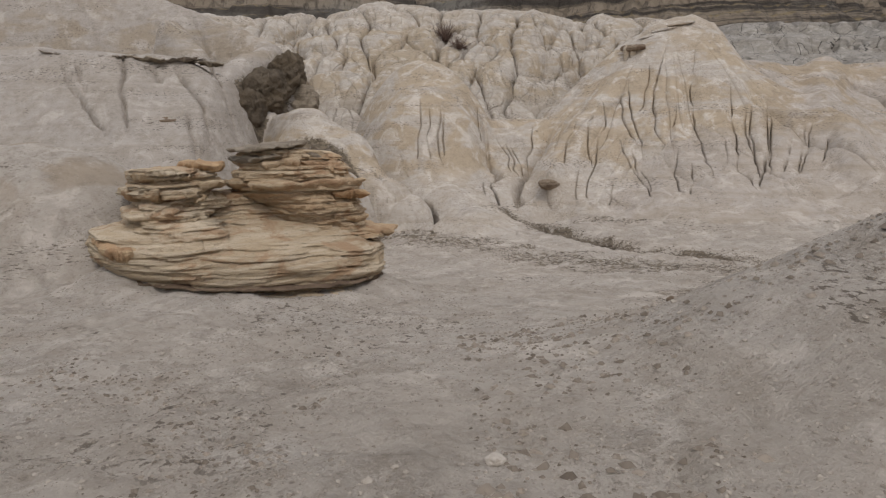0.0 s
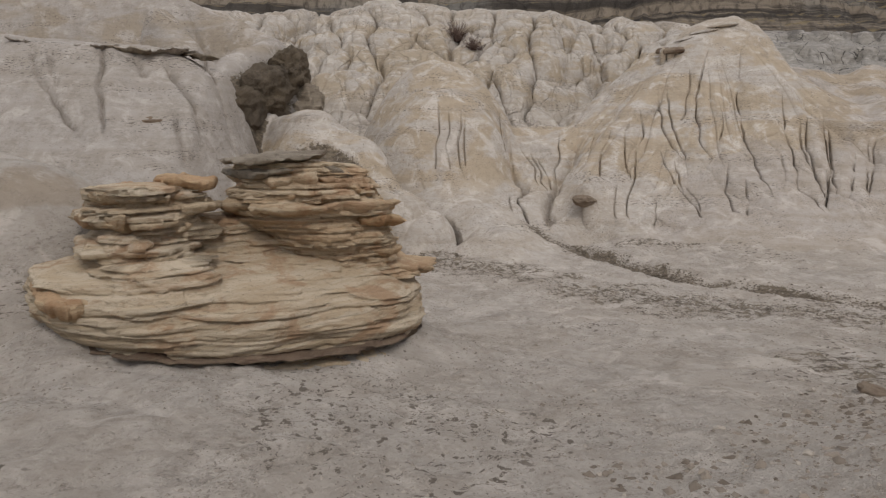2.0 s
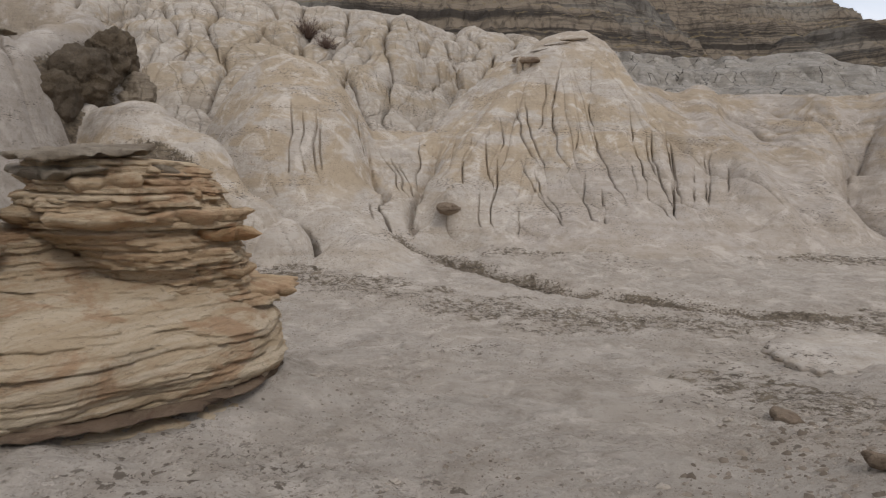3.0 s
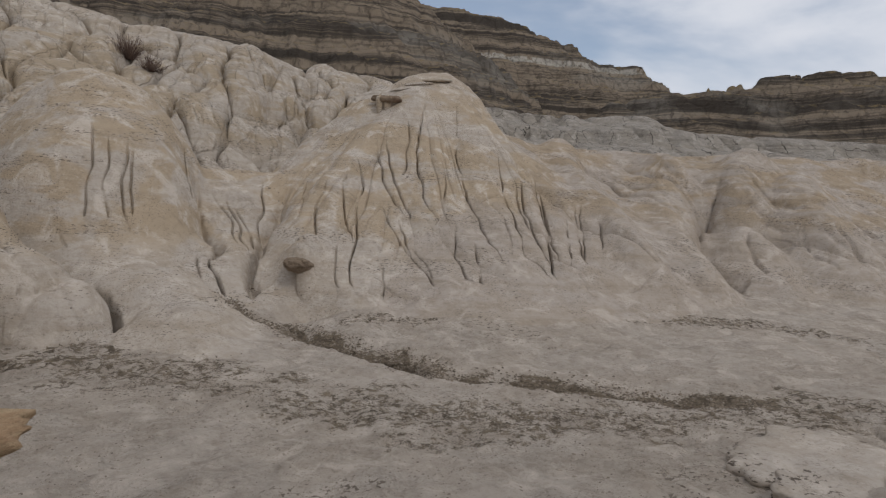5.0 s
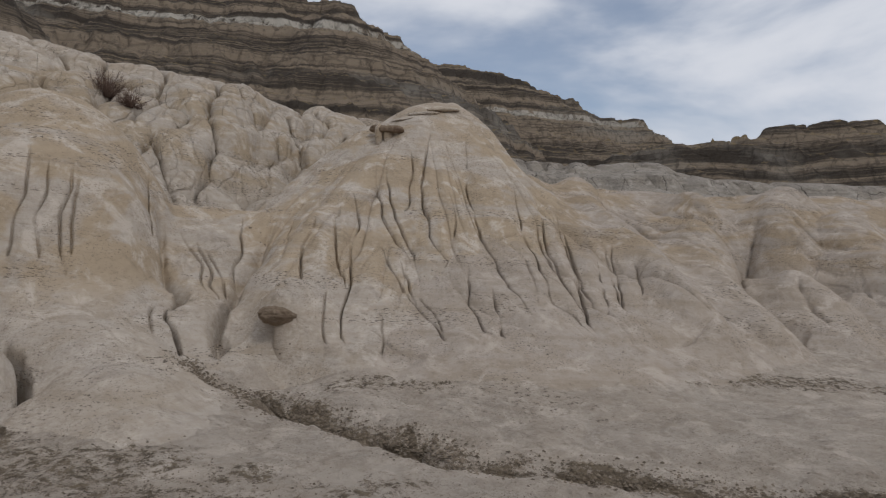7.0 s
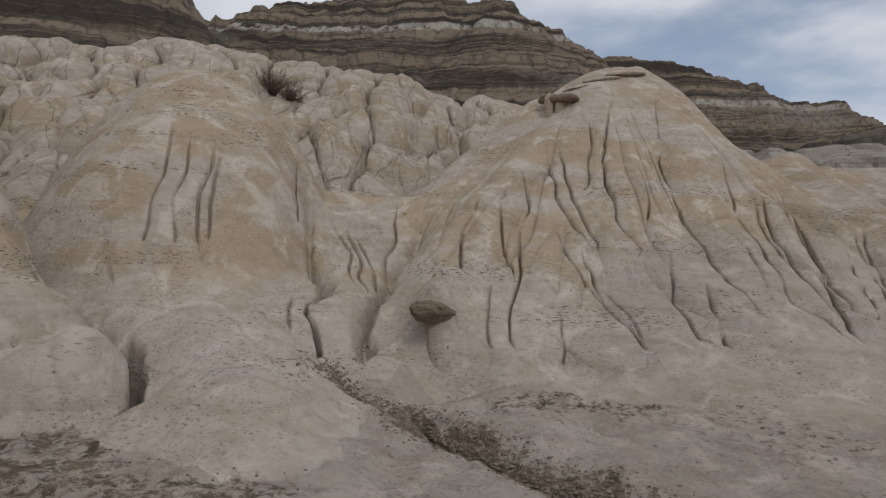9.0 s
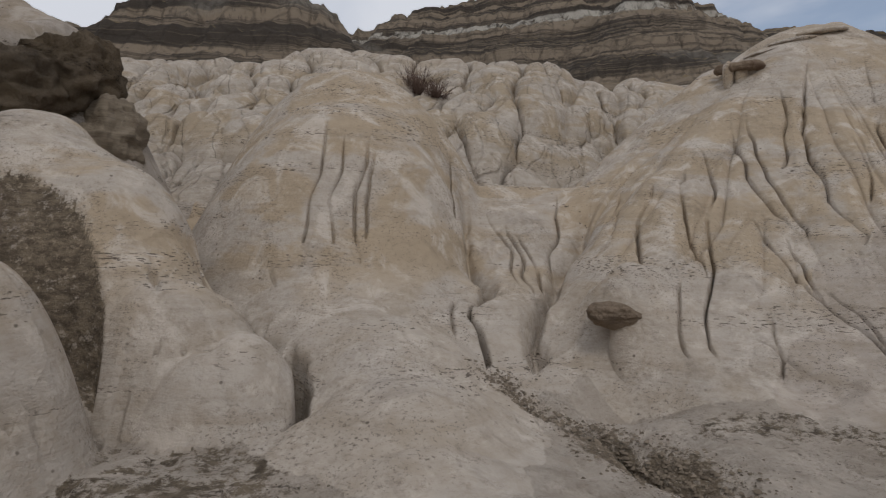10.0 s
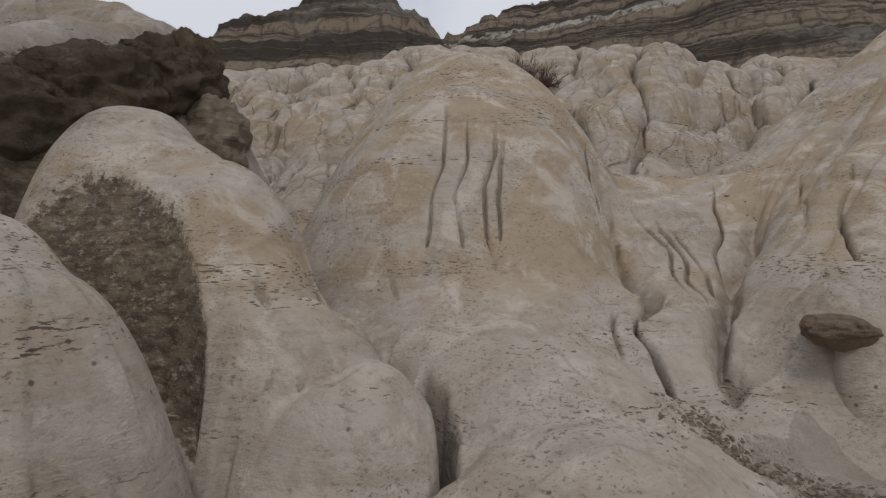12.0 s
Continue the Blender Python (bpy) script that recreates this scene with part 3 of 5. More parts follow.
def layers(x, y):
    """Height of every piece of the land at x, y."""
    w1 = 0.12 * fbm(x * 0.9 + 4, y * 0.9, 3)
    out = {"ground": ground_height(x, y)}
    out["near_mound_right"] = ridge(x, y, [(1.5, 3.5, 0.75), (2.0, 3.5, 1.1), (2.5, 3.5, 1.4), (3.0, 3.5, 1.65), (6, 3.6, 2.1)], 0.72, 0.5, front=0.6) + w1
    out["near_mound_left"] = ridge(x, y, [(-10, 8.5, 2.25), (-5.3, 8.3, 2.08), (-4.8, 8.2, 2.02)], 0, 0.5, 0.95, 2.0) + w1
    hill = np.maximum(ridge(x, y, [(6.3, 21.6, 4.95), (7.3, 21.4, 5.62), (8.2, 21.4, 5.78), (8.75, 21.5, 5.6)], 1.02, 0.5),
                      ridge(x, y, [(6.2, 21.6, 4.95), (4.6, 20.5, 3.2), (3.6, 20.3, 2.5)], 0.9, 0.5))
    hill = smax(hill, ridge(x, y, [(5.6, 20, 4.0), (4.3, 18.9, 2.6), (2.9, 17.5, 1.0)], 0.85, 0.5), 0.2)
    ang = np.arctan2(x - 7.6, 22.3 - y)
    far = np.hypot(x - 7.6, y - 22.3)
    n1 = value_noise(ang * 9 + 0.35 * fbm(x * 0.8, y * 0.8, 2), far * 0.22 + 3)
    n2 = value_noise(ang * 21 + 0.5 * fbm(x, y, 2) + 7, far * 0.3)
    fade = smooth(far, 1.8, 4.2) * smooth(7.6 - far, 0, 1.6)
    hill += fade * (0.34 * np.minimum(np.abs(n1), 0.3) - 0.09 * np.exp(-np.abs(n1) / 0.014)
                    + 0.2 * np.minimum(np.abs(n2), 0.3) - 0.04 * np.exp(-np.abs(n2) / 0.025) - 0.06)
    hill -= 0.9 * np.clip(x - 8.9, 0, 1.3) * smooth(y, 18.5, 20.5)
    out["fluted_hill"] = hill + w1
    out["right_ridge"] = ridge(x, y, [(9.0, 21.8, 4.5), (10.5, 22.4, 4.45), (13, 23, 4.3), (18, 22.6, 4.3), (21, 20.5, 4.5),
                                      (30, 17, 4.8)], 0.58, 0.6) + w1
    bend = x + 0.25 * (y - 18) + 0.8 * fbm(x * 0.4, y * 0.4, 2)
    n3, n4 = value_noise(bend * 0.55 + 2.3, y * 0.06), value_noise(bend * 1.7, y * 0.12 + 5)
    fade = smooth(out["right_ridge"], 0.3, 1.2) * smooth(4.6 - out["right_ridge"], 0, 1.0)
    out["right_ridge"] += fade * (1.3 * np.minimum(np.abs(n3), 0.35) - 0.25 * np.exp(-np.abs(n3) / 0.04)
                                  + 0.25 * np.minimum(np.abs(n4), 0.3) - 0.08 * np.exp(-np.abs(n4) / 0.06) - 0.22)
    out["right_ridge"] += spurs(x, y)
    out["saddle_slope"] = ridge(x, y, [(1.2, 20.6, 2.55), (3.4, 20.8, 2.6)], 0.555, 0.5) + w1
    fing = ridge(x, y, [(-0.6, 20.8, 3.95), (-0.25, 19.3, 3.45), (-0.22, 18.7, 3.0)], 0, 0.5, 1.3, 4.0, 1.6)
    peak = ridge(x, y, [(-0.6, 22.2, 4.62), (-0.5, 20.5, 4.42), (-0.48, 19.3, 3.62)], 0, 0.6, 1.2, 2.1)
    fing = smax(fing, peak, 0.15)
    out["grooved_mound"] = smax(fing, ridge(x, y, [(-0.5, 17.7, 1.35), (0.35, 16.2, 0.8), (0.65, 15, 0.42), (0.9, 14.1, 0.12)],
                                            0.62, 0.7), 0.25)
    out["grooved_mound"] = smax(out["grooved_mound"], ridge(x, y, [(-1.0, 18.3, 2.2), (0.35, 18.2, 2.1)], 0, 0.5, 0.62, 2.4), 0.2)
    out["grooved_mound"] = smax(out["grooved_mound"], ridge(x, y, [(-0.6, 17.7, 1.35), (0.65, 17.3, 1.15)], 0, 0.4, 0.55, 2.4), 0.2) + 0.4 * w1
    arm = ridge(x, y, [(-4.2, 17.6, 2.75), (-3.45, 16.7, 2.9), (-2.4, 16.3, 2.3), (-1.4, 15.6, 1.3), (-0.85, 15.2, 0.8)],
                0, 0.35, 0.62, 2.6)
    out["arched_mound"] = arm + 0.3 * w1
    out["bulging_mound"] = ridge(x, y, [(-5, 15.2, 1.8), (-2.95, 14.25, 1.76), (-2.28, 13.9, 1.42)], 0, 0.5, 0.62, 2.9) + 0.4 * w1
    left = ridge(x, y, [(-18, 17.4, 5.2), (-9.6, 16.3, 4.4), (-6.3, 15.95, 4.1), (-5.7, 16.2, 3.9)], 1.05, 0.4, front=0.8)
    flute = value_noise((x + 0.35 * (y - 15) + 0.5 * fbm(x * 0.6, y * 0.6, 2)) * 0.95 + 5.2, y * 0.08)
    left += smooth(15.9 - y, 0, 0.7) * smooth(y, 12.6, 14) * (1.7 * np.minimum(np.abs(flute), 0.3) - 0.26 - 0.12 * np.exp(-np.abs(flute) / 0.02))
    left -= 2.2 * smooth(x, -5.3, -4.1) * smooth(17.4 - y, 0, 0.8)
    crust = ridge(x, y, [(-7.4, 18.4, 5.4), (-5.75, 17.0, 3.85), (-5.4, 18.3, 4.45), (-5.1, 19.5, 4.85)], 0, 0.45, 0.45, 3.5)
    left = np.maximum(left, crust)
    left = smax(left, ridge(x, y, [(-18, 21.5, 8), (-9, 21, 6.7), (-6.0, 20.1, 5.4), (-5.1, 20.0, 4.9)], 2.3, 0.6), 0.2)
    out["left_ridge"] = left + w1
    top = 8.4 - 0.03 * np.abs(y - 33)
    lean = 0.16 * np.clip(x - 6, 0, 40)
    back = np.minimum(2.5 + 0.52 * (y - 21.5), top) - lean
    back += 0.6 * fbm(x * 0.3, y * 0.25, 2)
    spur = value_noise((x - 0.3 * (y - 24) + 1.1 * fbm(x * 0.25, y * 0.2, 2)) * 0.36 + 1.7, y * 0.07 + 2)
    calm = smooth(36 - y, 0, 6)
    back += calm * (2.0 * np.minimum(np.abs(spur), 0.3) - 0.35 - 0.35 * np.exp(-np.abs(spur) / 0.03))
    k = back / 1.15 + 1.3 * fbm(x * 0.22 + 3, y * 0.14, 3)
    f = k - np.floor(k)
    tread = 0.34 + 0.5 * value_noise(x * 0.35, np.floor(k) * 3.1)
    back += calm * 1.15 * np.clip(tread, 0.05, 0.6) * (smooth(f, 0.0, 0.45) - f)
    back -= calm * 0.16 * np.clip(tread * 2, 0, 1) * np.exp(-((f - 0.03) / 0.035) ** 2)
    crack, who, wx, wy = lumps(x, y)
    c1 = np.clip(crack / 0.55, 0, 1)
    back += calm * (0.5 * np.sqrt(np.clip(1 - (1 - c1) ** 2, 0, 1)) + 0.45 * (1 - np.exp(-crack / 0.022)) + 0.16 * (who - 0.5)) - 0.72
    crack2, who2 = cells(x * 1.6 + 2 * wx, y * 0.95 + wy + 40)
    c2 = np.clip(crack2 / 0.5, 0, 1)
    back += calm * (0.06 * np.sqrt(np.clip(1 - (1 - c2) ** 2, 0, 1)) + 0.16 * (1 - np.exp(-crack2 / 0.02)) - 0.16)
    back += 0.035 * fbm(x * 0.8, y * 3.0, 3)
    out["back_slope"] = back
    return out


BLEND = {"near_mound_right": 0.35, "near_mound_left": 0.25, "fluted_hill": 0.22, "right_ridge": 0.25, "saddle_slope": 0.12,
         "grooved_mound": 0.1, "arched_mound": 0.05, "bulging_mound": 0.08, "left_ridge": 0.25, "back_slope": 0.06}


RIM_X = (-4.3, -3.9, -3.55, -3.18, -2.75, -2.36, -2.06, -1.88, -1.76, -1.6, -1.45)
RIM_Y = (15.5, 15.75, 15.88, 15.88, 15.78, 15.62, 15.4, 15.18, 14.95, 14.5, 14.1)
RIM_Z = (1.4, 1.7, 1.95, 2.13, 2.03, 1.74, 1.4, 1.1, 0.78, 0.5, 0.35)
FLOOR_Z = (0.9, 0.85, 0.8, 0.7, 0.55, 0.42, 0.32, 0.26, 0.2, 0.14, 0.1)
DIRT = [((2.25, 15.05), (3.02, 13.7), (3.72, 12.4), (4.7, 11.4), (5.6, 10.5), (6.5, 9.7), 0.3, 0.75),
        ((-0.75, 14.1), (0.4, 12.9), (1.8, 11.5), (3.2, 10.4), (5.0, 9.6), (7.4, 9.3), 0.7, 0.42),
        ((-1.9, 13.9), (-0.9, 13.6), (-0.2, 13.7), (-0.1, 14.6), 0.22, 0.6),
        ((7.7, 14.15), (9.05, 13.53), (11.01, 12.88), (11.7, 11.56), 0.35, 0.45),
        ((3.4, 14.96), (4.79, 14.69), (6.18, 14.5), (7.39, 14.17), (8.56, 13.77), 0.25, 0.4),
        ((3.01, 7.54), (3.15, 6.66), (2.65, 5.49), 0.5, 0.45)]


def washed_dirt(x, y):
    """Brown silt and grit washed along the rills and over the valley floor, 0 to 1."""
    out = np.zeros(x.shape)
    patchy = fbm(x * 1.6, y * 1.6, 4, 0.65)
    for *pts, width, most in DIRT:
        best = np.full(x.shape, 99.0)
        for (ax, ay), (bx, by) in zip(pts, pts[1:]):
            ux, uy = bx - ax, by - ay
            t = np.clip(((x - ax) * ux + (y - ay) * uy) / (ux * ux + uy * uy), 0, 1)
            best = np.minimum(best, np.hypot(x - ax - t * ux, y - ay - t * uy))
        out = np.maximum(out, most * smooth(1.25 - best / width + 1.3 * patchy, 0.0, 0.9))
    return out


def land(x, y, masks=False):
    """The joined land and the piece of it that each place belongs to."""
    parts = layers(x, y)
    h = parts["ground"].copy()
    owner = np.zeros(x.shape, int)
    for i, (name, k) in enumerate(BLEND.items(), 1):
        p = parts[name]
        owner = np.where((p > h) & ((name != "back_slope") | (y > 20.2)), i, owner)
        h = smax(h, p, k)
    h += 0.42 * np.exp(-((x - 3.0) / 0.42) ** 2 - ((y - 16.72) / 0.3) ** 2) - 0.36 * np.exp(-((x - 2.8) / 0.55) ** 2 - ((y - 15.8) / 0.4) ** 2)
    for i, name in enumerate(["ground", *BLEND]):
        h = carve(x, y, h, name)
    h += 0.02 * fbm(x * 5, y * 5, 3)
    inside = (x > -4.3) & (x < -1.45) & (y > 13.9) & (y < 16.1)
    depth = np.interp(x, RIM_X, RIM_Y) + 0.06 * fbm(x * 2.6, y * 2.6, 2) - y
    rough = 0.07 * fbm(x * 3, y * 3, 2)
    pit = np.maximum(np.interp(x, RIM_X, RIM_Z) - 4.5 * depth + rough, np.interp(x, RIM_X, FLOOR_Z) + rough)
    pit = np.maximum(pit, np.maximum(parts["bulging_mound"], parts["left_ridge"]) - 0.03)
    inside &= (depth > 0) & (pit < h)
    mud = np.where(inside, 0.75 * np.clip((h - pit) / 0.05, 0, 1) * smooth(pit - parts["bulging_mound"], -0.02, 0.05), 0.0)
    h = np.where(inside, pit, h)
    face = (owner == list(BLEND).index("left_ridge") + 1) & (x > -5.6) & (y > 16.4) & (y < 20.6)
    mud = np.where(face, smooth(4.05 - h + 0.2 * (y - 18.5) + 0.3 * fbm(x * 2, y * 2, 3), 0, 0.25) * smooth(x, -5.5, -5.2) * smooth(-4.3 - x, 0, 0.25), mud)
    if masks:
        mud = np.where(owner == 0, np.maximum(mud, washed_dirt(x, y)), mud)
    return (h, owner, mud) if masks else (h, owner)
# terrain end


def steps(*spans):
    """Grid lines from (start, step) pairs; the last pair ends it."""
    out = []
    for (a, s), (b, _) in zip(spans, spans[1:]):
        out += list(np.arange(a, b - s * 0.5, s))
    return np.array(out + [spans[-1][0]])


def grid_mesh(name, sheets, material):
    """One smooth mesh out of sheets (x, y, z, mudstone mask, faces to keep)."""
    cos, quads, muds, start = [], [], [], 0
    for gx, gy, h, mud, keep in sheets:
        ny, nx = gx.shape
        idx = np.arange(nx * ny).reshape(ny, nx)
        q = np.stack([idx[:-1, :-1], idx[:-1, 1:], idx[1:, 1:], idx[1:, :-1]], -1)[keep]
        if len(q) == 0:
            continue
        used, inv = np.unique(q, return_inverse=True)
        cos.append(np.stack([gx.ravel()[used], gy.ravel()[used], h.ravel()[used]], -1))
        muds.append(np.zeros(len(used)) if mud is None else mud.ravel()[used])
        quads.append(inv.reshape(-1) + start)
        start += len(used)
    co, quad = np.concatenate(cos).astype(np.float32), np.concatenate(quads).astype(np.int32)
    me = bpy.data.meshes.new(name)
    nq = len(quad) // 4
    me.vertices.add(len(co))
    me.vertices.foreach_set("co", co.ravel())
    me.loops.add(nq * 4)
    me.loops.foreach_set("vertex_index", quad)
    me.polygons.add(nq)
    me.polygons.foreach_set("loop_start", np.arange(0, nq * 4, 4, dtype=np.int32))
    me.polygons.foreach_set("use_smooth", np.ones(nq, bool))
    me.update(calc_edges=True)
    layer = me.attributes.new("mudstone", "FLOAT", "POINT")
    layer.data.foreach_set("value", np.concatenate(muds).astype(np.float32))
    me.materials.append(material)
    return new(name, me)


NEAR_X = steps((-18, 0.12), (-6, 0.05), (8, 0.1), (26, 0.2), (34, 0))
MID_X = steps((-18, 0.12), (-10, 0.04), (-4.6, 0.02), (-2.6, 0.0115), (10.2, 0.045), (20, 0.12), (26, 0.2), (34, 0))
BACK_X = steps((-18, 0.1), (-10, 0.036), (12.6, 0.12), (34, 0))
BANDS = []
for xs, ys in ((NEAR_X, steps((-4, 0.12), (1.6, 0.04), (13.25, 0))), (MID_X, steps((13.2, 0.02), (21.65, 0))),
               (BACK_X, steps((21.6, 0.042), (34, 0.15), (38, 0)))):
    gx, gy = np.meshgrid(xs, ys)
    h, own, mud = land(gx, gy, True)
    BANDS.append((gx, gy, h, mud, np.where(((gx > 12.5) & (gy > 24.6))[:-1, :-1], -1, own[:-1, :-1])))
M_OF = {"ground": M_GROUND, "near_mound_right": M_GROUND, "near_mound_left": M_GROUND, "left_ridge": M_SIDE, "right_ridge": M_TAN, "back_slope": M_BACK}
LABELS = {
    "ground": "dry silty ground with scattered dark grit and pebbles",
    "near_mound_right": "low smooth mound of gritty beige clay",
    "near_mound_left": "rounded pale clay mound behind the layered rock",
    "fluted_hill": "pale tan clay hill with dark fluted rills",
    "right_ridge": "long pale clay ridge with worn gullies",
    "saddle_slope": "fluted pale clay slope between two mounds",
    "grooved_mound": "rounded tan clay mound with four deep grooves",
    "arched_mound": "smooth pale clay mound with an undercut hollow",
    "bulging_mound": "bulging pale clay mound beside a dark slit",
    "left_ridge": "pale clay ridge with a thin cap ledge",
    "back_slope": "cracked white clay slope of pillow-like lumps",
}
LAND = {}
for i, name in enumerate(["ground", *BLEND]):
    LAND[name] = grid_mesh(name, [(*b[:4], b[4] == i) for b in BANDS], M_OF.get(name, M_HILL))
    if name == "back_slope":
        gx, gy, h, mud, own = BANDS[2]
        who = lump_of(gx, gy)[:-1, :-1]
        for _ in range(4):
            p = np.pad(who, 1, mode="edge")
            side = [p[:-2, 1:-1], p[2:, 1:-1], p[1:-1, :-2], p[1:-1, 2:]]
            lone = sum((q == who).astype(int) for q in side) < 2
            who = np.where(lone & (side[0] == side[1]), side[0], np.where(lone, side[2], who))
        ids, counts = np.unique(who[own == i], return_counts=True)
        whole = np.zeros(who.shape, bool)
        for one in ids[counts > 250]:
            left = {tuple(p) for p in np.argwhere((own == i) & (who == one))}
            best = []
            while left:
                todo = [left.pop()]
                piece = list(todo)
                while todo:
                    a, b = todo.pop()
                    for q in ((a + 1, b), (a - 1, b), (a, b + 1), (a, b - 1)):
                        if q in left:
                            left.remove(q)
                            todo.append(q)
                            piece.append(q)
                best = piece if len(piece) > len(best) else best
            whole[tuple(np.array(best).T)] = True
        big = ids[counts > 250]
        bpy.data.objects.remove(LAND[name])
        LAND[name] = grid_mesh(name, [(*b[:4], (b[4] == i) & ~whole if k == 2 else b[4] == i)
                                      for k, b in enumerate(BANDS)], M_BACK)
        for one in big:
            grid_mesh("lump", [(gx, gy, h, mud, whole & (who == one))], M_BACK).parent = LAND[name]
    if name == "ground":
        tagged(LAND[name], LABELS[name], "ground", kind="structure")
    else:
        tagged(LAND[name], LABELS[name], "hill" if "hill" in name or "ridge" in name or "slope" in name else "mound")

# far land: dark layered hills
FX = steps((-90, 1.0), (-42, 0.3), (36, 0.45), (95, 1.0), (150, 0))
FY = steps((10, 0.6), (34, 0.3), (94, 0.6), (110, 1.5), (150, 0))
QX, QY = np.meshgrid(FX, FY)


def terrace(h, period, hard):
    k = h / period + 0.5 * fbm(QX * 0.03, QY * 0.03, 3)
    f = k - np.floor(k)
    return h + period * hard * (smooth(f, 0.3, 0.6) - f)


def worn(pts, slope, r=2.5, rough=1.0, hard=0.55):
    h = ridge(QX, QY, pts, slope, r)
    h += rough * (1.2 * fbm(QX * 0.08, QY * 0.08, 4) - 1.9 * np.abs(fbm(QX * 0.4, QY * 0.12, 4)))
    h = terrace(terrace(h, 3.1, hard * 0.5), 0.9, hard)
    return h + rough * (0.3 * fbm(QX * 0.9, QY * 0.5, 3) - 0.5 * np.abs(fbm(QX * 1.1 + 5, QY * 0.3, 2)))


FAR = {
    "upland": (np.minimum(7.4 + 0.22 * (QY - 36), 16) - 0.12 * np.clip(QX - 6, 0, 60) - 0.6 * np.exp(-np.abs(fbm(QX * 0.6, QY * 0.16, 3)) / 0.05), M_GREY, "grey weathered clay upland"),
    "layered_hill": (worn([(-40, 94, 17), (-10.6, 87, 28), (-2.4, 87, 31), (7.5, 87, 33.3), (14, 84, 33.8), (22, 78, 31.2),
                           (27, 76, 28.2), (29.8, 74.5, 26.2)], 0.9), M_FAR, "dark brown layered shale hill with a white band"),
    "layered_knoll": (worn([(-47, 56, 17), (-27, 59, 19.2), (-22.5, 61, 21.2), (-16.5, 63.5, 23), (-11.5, 64.5, 22.9), (-10.2, 65, 21.5)],
                           1.1), M_FAR, "dark grey-brown shale knoll with level bands"),
    "grassy_ridge": (worn([(40, 108, 36), (59.2, 99, 34.8), (66.6, 94, 31.5), (72.8, 89, 26.6), (76.8, 85.5, 26.2), (78, 84, 25)], 0.9),
                     M_FAR, "brown layered ridge with dry grass on top"),
    "layered_cliff": (worn([(62, 72, 17), (66.5, 67.4, 19.3), (73.8, 58.4, 21), (77.8, 52.2, 21), (80.5, 47.2, 20.4), (110, 20, 20)], 1.2),
                      M_FAR, "long grey layered cliff"),
    "grey_slope": (terrace(ridge(QX, QY, [(18, 44, 9), (26.7, 43, 8.9), (32, 38.3, 8.7), (35.3, 34.8, 7.9), (46, 26, 7)], 0.5, 1.5)
                           + 0.6 * fbm(QX * 0.2, QY * 0.2, 3) - 1.5 * np.exp(-np.abs(fbm(QX * 0.5, QY * 0.16, 3)) / 0.05) * 0.5, 1.6, 0.4), M_GREY, "grey-white weathered clay slope"),
}
FH, FO = None, None
for i, (name, (h, m, label)) in enumerate(FAR.items()):
    FO = np.zeros(h.shape, int) if FH is None else np.where(h > FH, i, FO)
    FH = h.copy() if FH is None else np.maximum(FH, h)
FAR_FACE = np.where((((QX > -17.5) & (QX < 11.6) & (QY < 36.5)) | ((QX > -17.5) & (QX < 33) & (QY < 23.8)))[:-1, :-1], -1, FO[:-1, :-1])
for i, (name, (h, m, label)) in enumerate(FAR.items()):
    tagged(grid_mesh(name, [(QX, QY, FH, None, FAR_FACE == i)], m), label, "hill")

sheet = bpy.data.meshes.new("ground_beyond")
sheet.from_pydata([(-2500, -2500, -1.2), (2500, -2500, -1.2), (2500, 2500, -1.2), (-2500, 2500, -1.2)], [], [(0, 1, 2, 3)])
sheet.materials.append(M_GROUND)
tagged(new("ground_beyond", sheet), "dry plain reaching the horizon", "ground", kind="structure")


# ---------------------------------------------------------------- stones, ledges, shrubs
def height_at(x, y):
    return float(land(np.array([float(x)]), np.array([float(y)]))[0][0])


def part(name, bm, material, parent=None, label=""):
    me = bpy.data.meshes.new(name)
    bm.to_mesh(me)
    bm.free()
    for p in me.polygons:
        p.use_smooth = True
    me.materials.append(material)
    ob = new(name, me)
    if parent:
        ob.parent = parent
    return tagged(ob, label)


EDGE = ((0.0, -0.5), (0.55, -0.5), (0.86, -0.46), (0.95, -0.3), (1.0, -0.05), (0.985, 0.2), (0.93, 0.4), (0.8, 0.5), (0.4, 0.53), (0.0, 0.54))
HULL = ((0.0, -0.5), (0.6, -0.5), (0.9, -0.5), (0.95, -0.28), (0.97, -0.05), (1.0, 0.15), (1.0, 0.35), (0.94, 0.5), (0.5, 0.52), (0.0, 0.52))
PLATE = ((0.0, -0.5), (0.5, -0.5), (0.78, -0.42), (0.93, -0.18), (1.0, 0.12), (0.975, 0.3), (0.86, 0.45), (0.5, 0.54), (0.0, 0.58))
LIP = ((0.0, -0.5), (0.45, -0.45), (0.72, -0.3), (0.88, -0.1), (0.98, 0.08), (1.0, 0.2), (0.96, 0.36), (0.82, 0.46), (0.4, 0.52), (0.0, 0.54))


